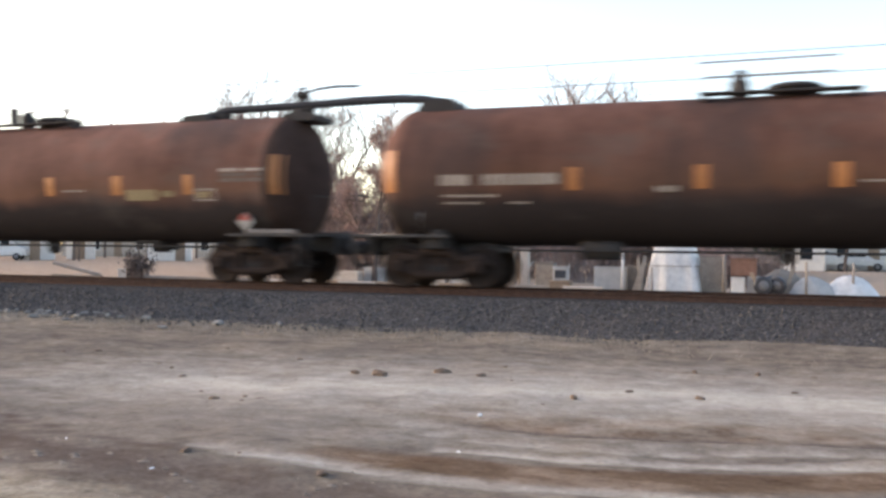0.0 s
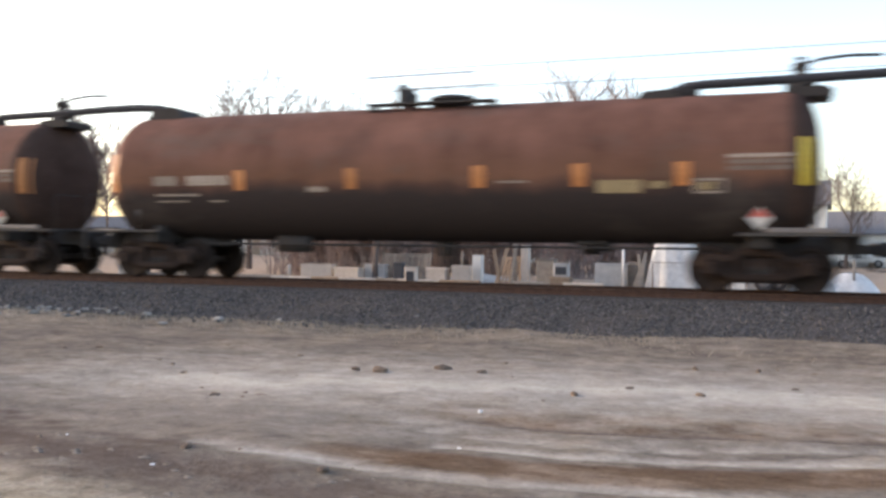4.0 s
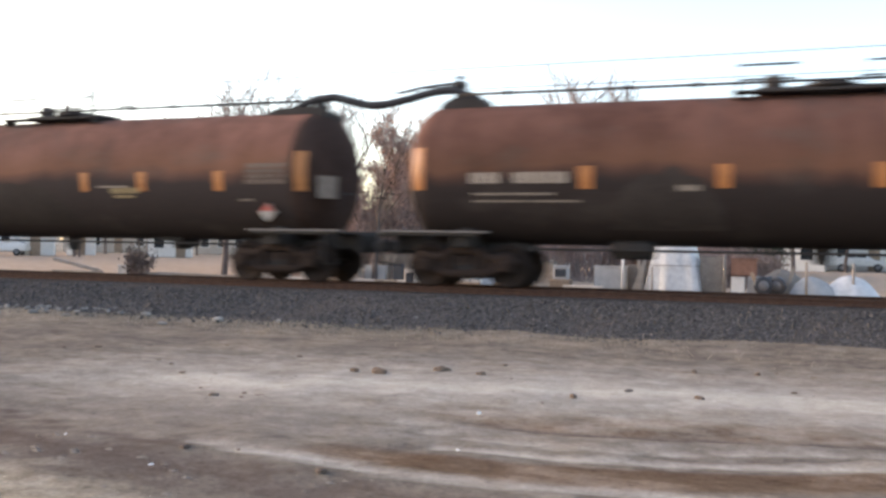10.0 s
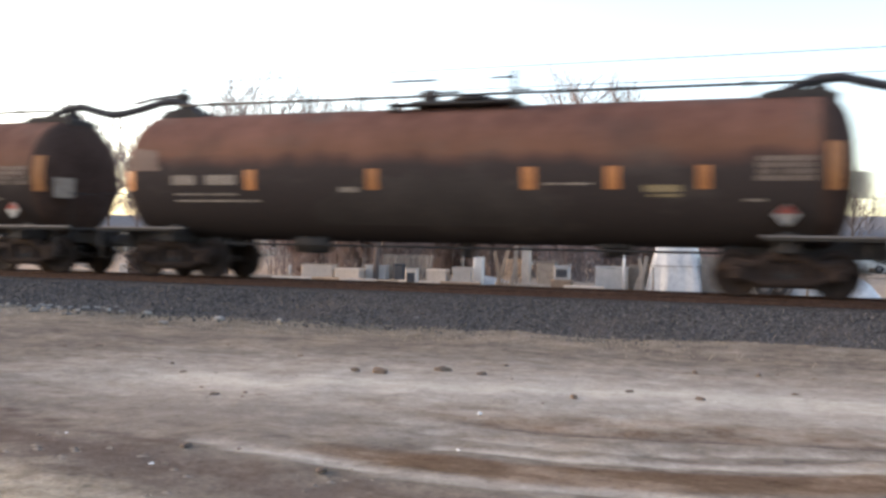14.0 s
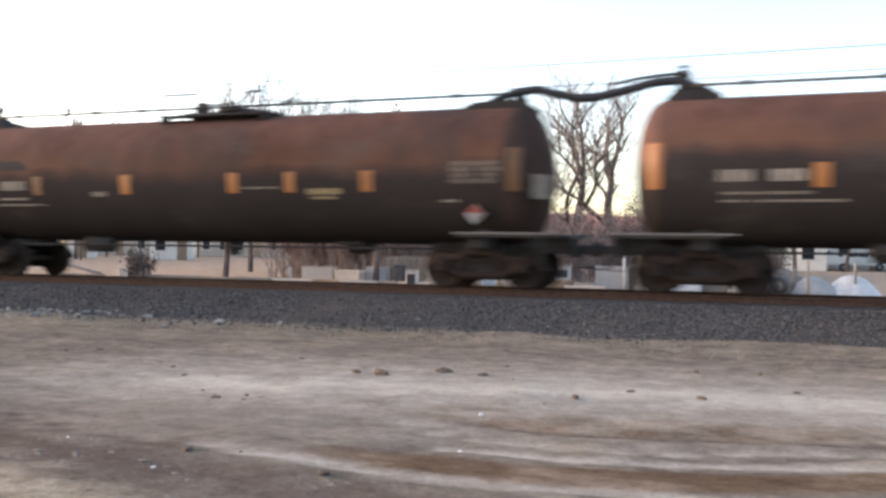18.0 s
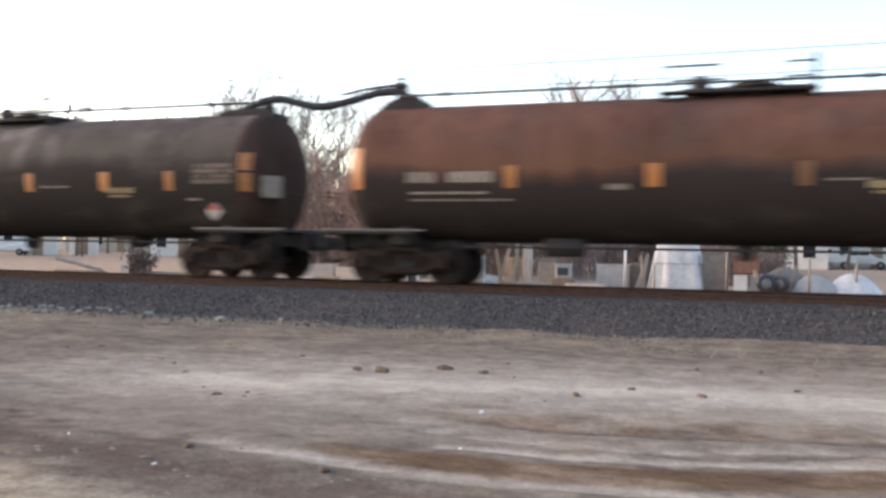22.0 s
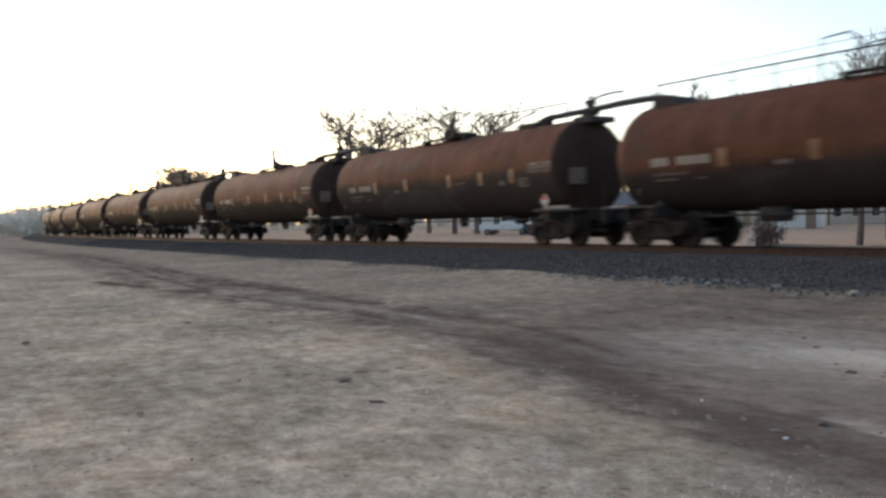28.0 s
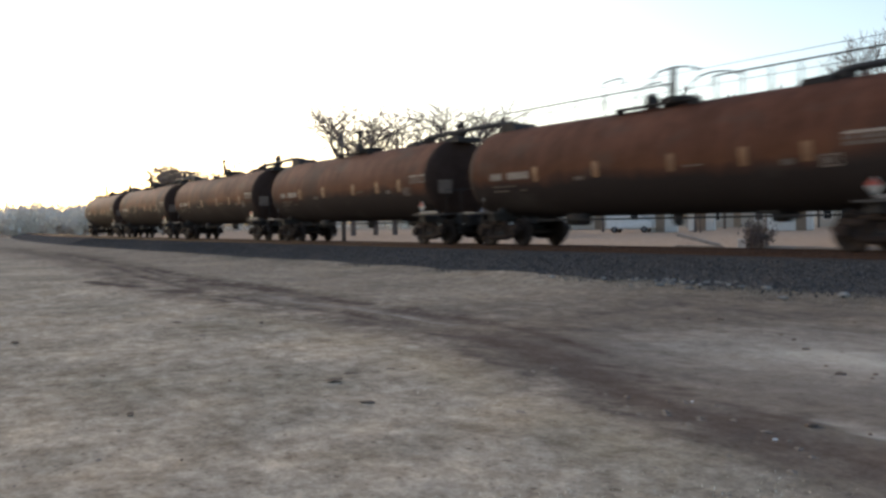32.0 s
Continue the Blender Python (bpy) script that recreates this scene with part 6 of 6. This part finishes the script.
for k, (x, y, w, h) in enumerate(((-4.66, 10.74, 0.13, 0.07), (-3.98, 11.24, 0.12, 0.07), (-5.0, 10.75, 0.07, 0.04), (-3.4, 11.08, 0.08, 0.05),
                                  (-5.52, 8.34, 0.055, 0.028), (-1.98, 9.89, 0.07, 0.04), (-0.68, 10.34, 0.07, 0.04), (-5.15, 8.3, 0.03, 0.02),
                                  (-9.6, 11.4, 0.06, 0.02), (-7.4, 10.2, 0.04, 0.02), (-0.9, 12.6, 0.06, 0.04), (-0.1, 12.7, 0.05, 0.04),
                                  (-8.55, 4.19, 0.1, 0.016), (-7.3, 3.9, 0.075, 0.012), (-14.39, 1.98, 0.09, 0.025), (-15.39, 4.64, 0.12, 0.02), (-8.81, 4.52, 0.08, 0.014), (-9.22, 3.85, 0.055, 0.012), (-8.78, 5.0, 0.055, 0.012), (-8.16, 2.02, 0.045, 0.012), (-6.3, 1.9, 0.02, 0.012), (-10.4, 2.3, 0.045, 0.012), (-9.2, 3.3, 0.03, 0.012), (-14.3, 5.7, 0.06, 0.018),
                                  (-9.98, 11.09, 0.058, 0.022), (-6.81, 9.6, 0.050, 0.018), (-5.91, 8.68, 0.036, 0.012), (-5.29, 8.58, 0.043, 0.015), (-5.05, 8.49, 0.065, 0.023), (-7.98, 12.42, 0.043, 0.015), (-7.85, 11.48, 0.036, 0.012), (-7.81, 10.48, 0.036, 0.012), (-6.31, 11.69, 0.050, 0.018), (-4.33, 6.16, 0.065, 0.023), (-3.88, 6.22, 0.029, 0.010), (-2.99, 5.89, 0.065, 0.023), (-1.47, 10.55, 0.065, 0.023), (-0.12, 12.59, 0.043, 0.015), (0.13, 12.88, 0.036, 0.012), (0.31, 11.22, 0.050, 0.018), (-3.37, 12.11, 0.050, 0.018), (-2.94, 10.86, 0.029, 0.010), (-2.19, 9.33, 0.029, 0.010), (0.58, 12.69, 0.036, 0.012))):
    clod(x, y, w, h, CLOD, "dark clod of earth on pale dirt", "dirt_clod", "clod", k, "dark clods")
for k, (x, y, w, h) in enumerate(((-2.62, 8.5, 0.035, 0.025), (-4.2, 5.56, 0.022, 0.012), (-5.5, 6.15, 0.018, 0.01), (-2.3, 6.9, 0.018, 0.012), (-1.7, 17.0, 0.07, 0.05), (-2.1, 17.2, 0.05, 0.04))):
    clod(x, y, w, h, PALESTONE, "small pale stone on bare dirt", "pale_stone", "stone", 40 + k, "pale stones")


prng = random.Random(9)
for k in range(80):
    x, y = -14.0 + prng.gauss(0, 2.0), 16.15 + prng.gauss(0, 0.42)
    clod(x, y, prng.uniform(0.05, 0.13), prng.uniform(0.03, 0.09), PALEGREY, "grey broken stone at the ballast's foot", "broken_stone", "stone", 60 + k, "broken stones at the ballast's foot")


def blades(name, label, count, place, hmin, hmax, seed, mat=DRYGRASS):
    rng = random.Random(seed)
    verts, faces = [], []
    for _ in range(count):
        x, y, sc = place(rng)
        z = -0.03 + float(toe_rise(y, x))
        a = rng.uniform(0, math.tau)
        h = rng.uniform(hmin, hmax) * sc
        w = 0.004 + 0.004 * rng.random()
        lx, ly = rng.gauss(0, 0.5) * h, rng.gauss(0, 0.5) * h
        n = len(verts)
        dx, dy = math.cos(a) * w, math.sin(a) * w
        verts += [(x - dx, y - dy, z), (x + dx, y + dy, z), (x + lx * 0.4 + dx * 0.7, y + ly * 0.4 + dy * 0.7, z + h * 0.6), (x + lx, y + ly, z + h)]
        faces += [(n, n + 1, n + 2), (n, n + 2, n + 3)]
    me = bpy.data.meshes.new(name)
    me.from_pydata(verts, [], faces)
    me.materials.append(mat)
    tagged(new(name, me), label, "grass", kind="stuff")


def near_grass(rng):
    cx, cy = rng.uniform(-8, 1.5), rng.uniform(-2.0, 5.0)
    while noise.noise(Vector((cx * 0.7, cy * 0.7, 3))) + rng.gauss(0, 0.8) < 0.02 + 0.3 * (cy > 4.4):
        cx, cy = rng.uniform(-8, 1.5), rng.uniform(-2.0, 5.0)
    return cx, cy, 1.0


def toe_grass(rng):
    x = rng.uniform(-45, 4)
    y = 16.05 - abs(rng.gauss(0, 0.7)) + 0.35 * noise.noise(Vector((x * 0.6, 0, 9)))
    return x, y, 0.6 + 0.7 * max(0, noise.noise(Vector((x * 0.8, 4, 0))) + 0.4)


blades("dry_grass", "bleached short dry grass on hard ground", 9000, near_grass, 0.012, 0.04, 3)
def tufts():
    """Low flattened clumps of dead weeds, scattered and uneven."""
    rng = random.Random(21)
    verts, faces = [], []
    for _ in range(2600):
        if rng.random() < 0.75:
            x, y = rng.uniform(-34, -2.5), rng.uniform(0.8, 7.5)
            if y > 6.3 + 0.4 * noise.noise(Vector((x, y, 0))) and x > -16:
                continue
        else:
            x, y = rng.uniform(-16, 3), rng.uniform(8.5, 15.6)
        if noise.noise(Vector((x * 0.35, y * 0.5, 6))) < rng.uniform(-0.35, 0.25):
            continue
        w = rng.uniform(0.01, 0.034) * (1 + 0.05 * math.hypot(x, y)) * (2.2 if rng.random() < 0.06 else 1)
        h = w * rng.uniform(0.03, 0.16)
        a0 = rng.uniform(0, 3)
        n, m = len(verts), 7
        z = -0.01 + float(toe_rise(y, x)) + 0.05 * noise.noise(Vector((x, y, 0)) * 0.35) + 0.022 * noise.noise(Vector((x, y, 0)) * 1.3 + Vector((7, 3, 1)))
        for j in range(m):
            a = a0 + j * math.tau / m
            r = w * rng.uniform(0.6, 1.2)
            verts.append((x + r * 1.4 * math.cos(a), y + r * 0.8 * math.sin(a), z))
        verts.append((x + w * rng.uniform(-0.5, 0.5), y + w * rng.uniform(-0.3, 0.3), z + h + 0.012))
        faces += [(n + j, n + (j + 1) % m, n + m) for j in range(m)]
    me = bpy.data.meshes.new("weed_tufts")
    me.from_pydata(verts, [], faces)
    me.materials.append(TUFT)
    tagged(new("weed_tufts", me), "flattened dark clumps of dead weeds and crumbs of earth", "weeds", kind="stuff")


tufts()
blades("toe_weeds", "pale dead weeds along the ballast's foot", 24000, toe_grass, 0.02, 0.085, 4, WEEDS)


# ---------------------------------------------------------------- movement
# metres run by the coupler ahead of the first full car
RUN = [(0.0, -8.92), (1.0, 7.30), (2.0, 23.61), (3.0, 40.16), (6.0, 89.70), (7.0, 106.21), (8.0, 122.69), (9.0, 139.08), (10.0, 155.50), (11.0, 171.39), (12.0, 187.83), (13.0, 204.39), (14.0, 220.96), (17.0, 271.07), (18.0, 287.74), (19.0, 304.37), (20.0, 321.26), (21.0, 337.77), (22.0, 354.24), (23.0, 370.71), (24.0, 387.03), (25.0, 403.55), (26.0, 420.08), (29.0, 469.37), (30.0, 485.73), (31.0, 502.30), (32.0, 518.90)]


def run_at(t):
    ts_, ss_ = [a for a, b in RUN], [b for a, b in RUN]
    return float(np.interp(t, ts_, ss_))


def motions():
    for i, car in cars.items():
        rows = []
        for t, s in RUN:
            mid = s - (i + 0.5) * CARL
            if mid < CURVE_X + 12:
                x0, y0, h0 = line(mid - 6.85)
                x1, y1, h1 = line(mid + 6.85)
                rows.append((t, pose((x0 + x1) / 2, (y0 + y1) / 2, RAILTOP, 0, 0, math.degrees(math.atan2(y1 - y0, x1 - x0)))))
            else:
                rows.append((t, pose(mid, YC, RAILTOP)))
        walk(car, rows)
    # every wheelset rolls; alike ones share one set of keys
    keyed = {}
    for car in cars.values():
        for tr in car.children:
            if not tr.name.startswith("truck"):
                continue
            for ws in tr.children:
                if not ws.name.startswith("wheelset"):
                    continue
                x = round(ws.location.x, 2)
                if x not in keyed:
                    walk(ws, [(n / FPS, pose(x, 0, 0.457, 0, math.degrees(run_at(n / FPS) / 0.457) % 360, 0)) for n in range(0, 32 * FPS + 1)])
                    keyed[x] = ws
                else:
                    src = keyed[x].animation_data
                    ws.rotation_mode = "QUATERNION"
                    ws.animation_data_create()
                    ws.animation_data.action = src.action
                    ws.animation_data.action_slot = src.action_slot


motions()
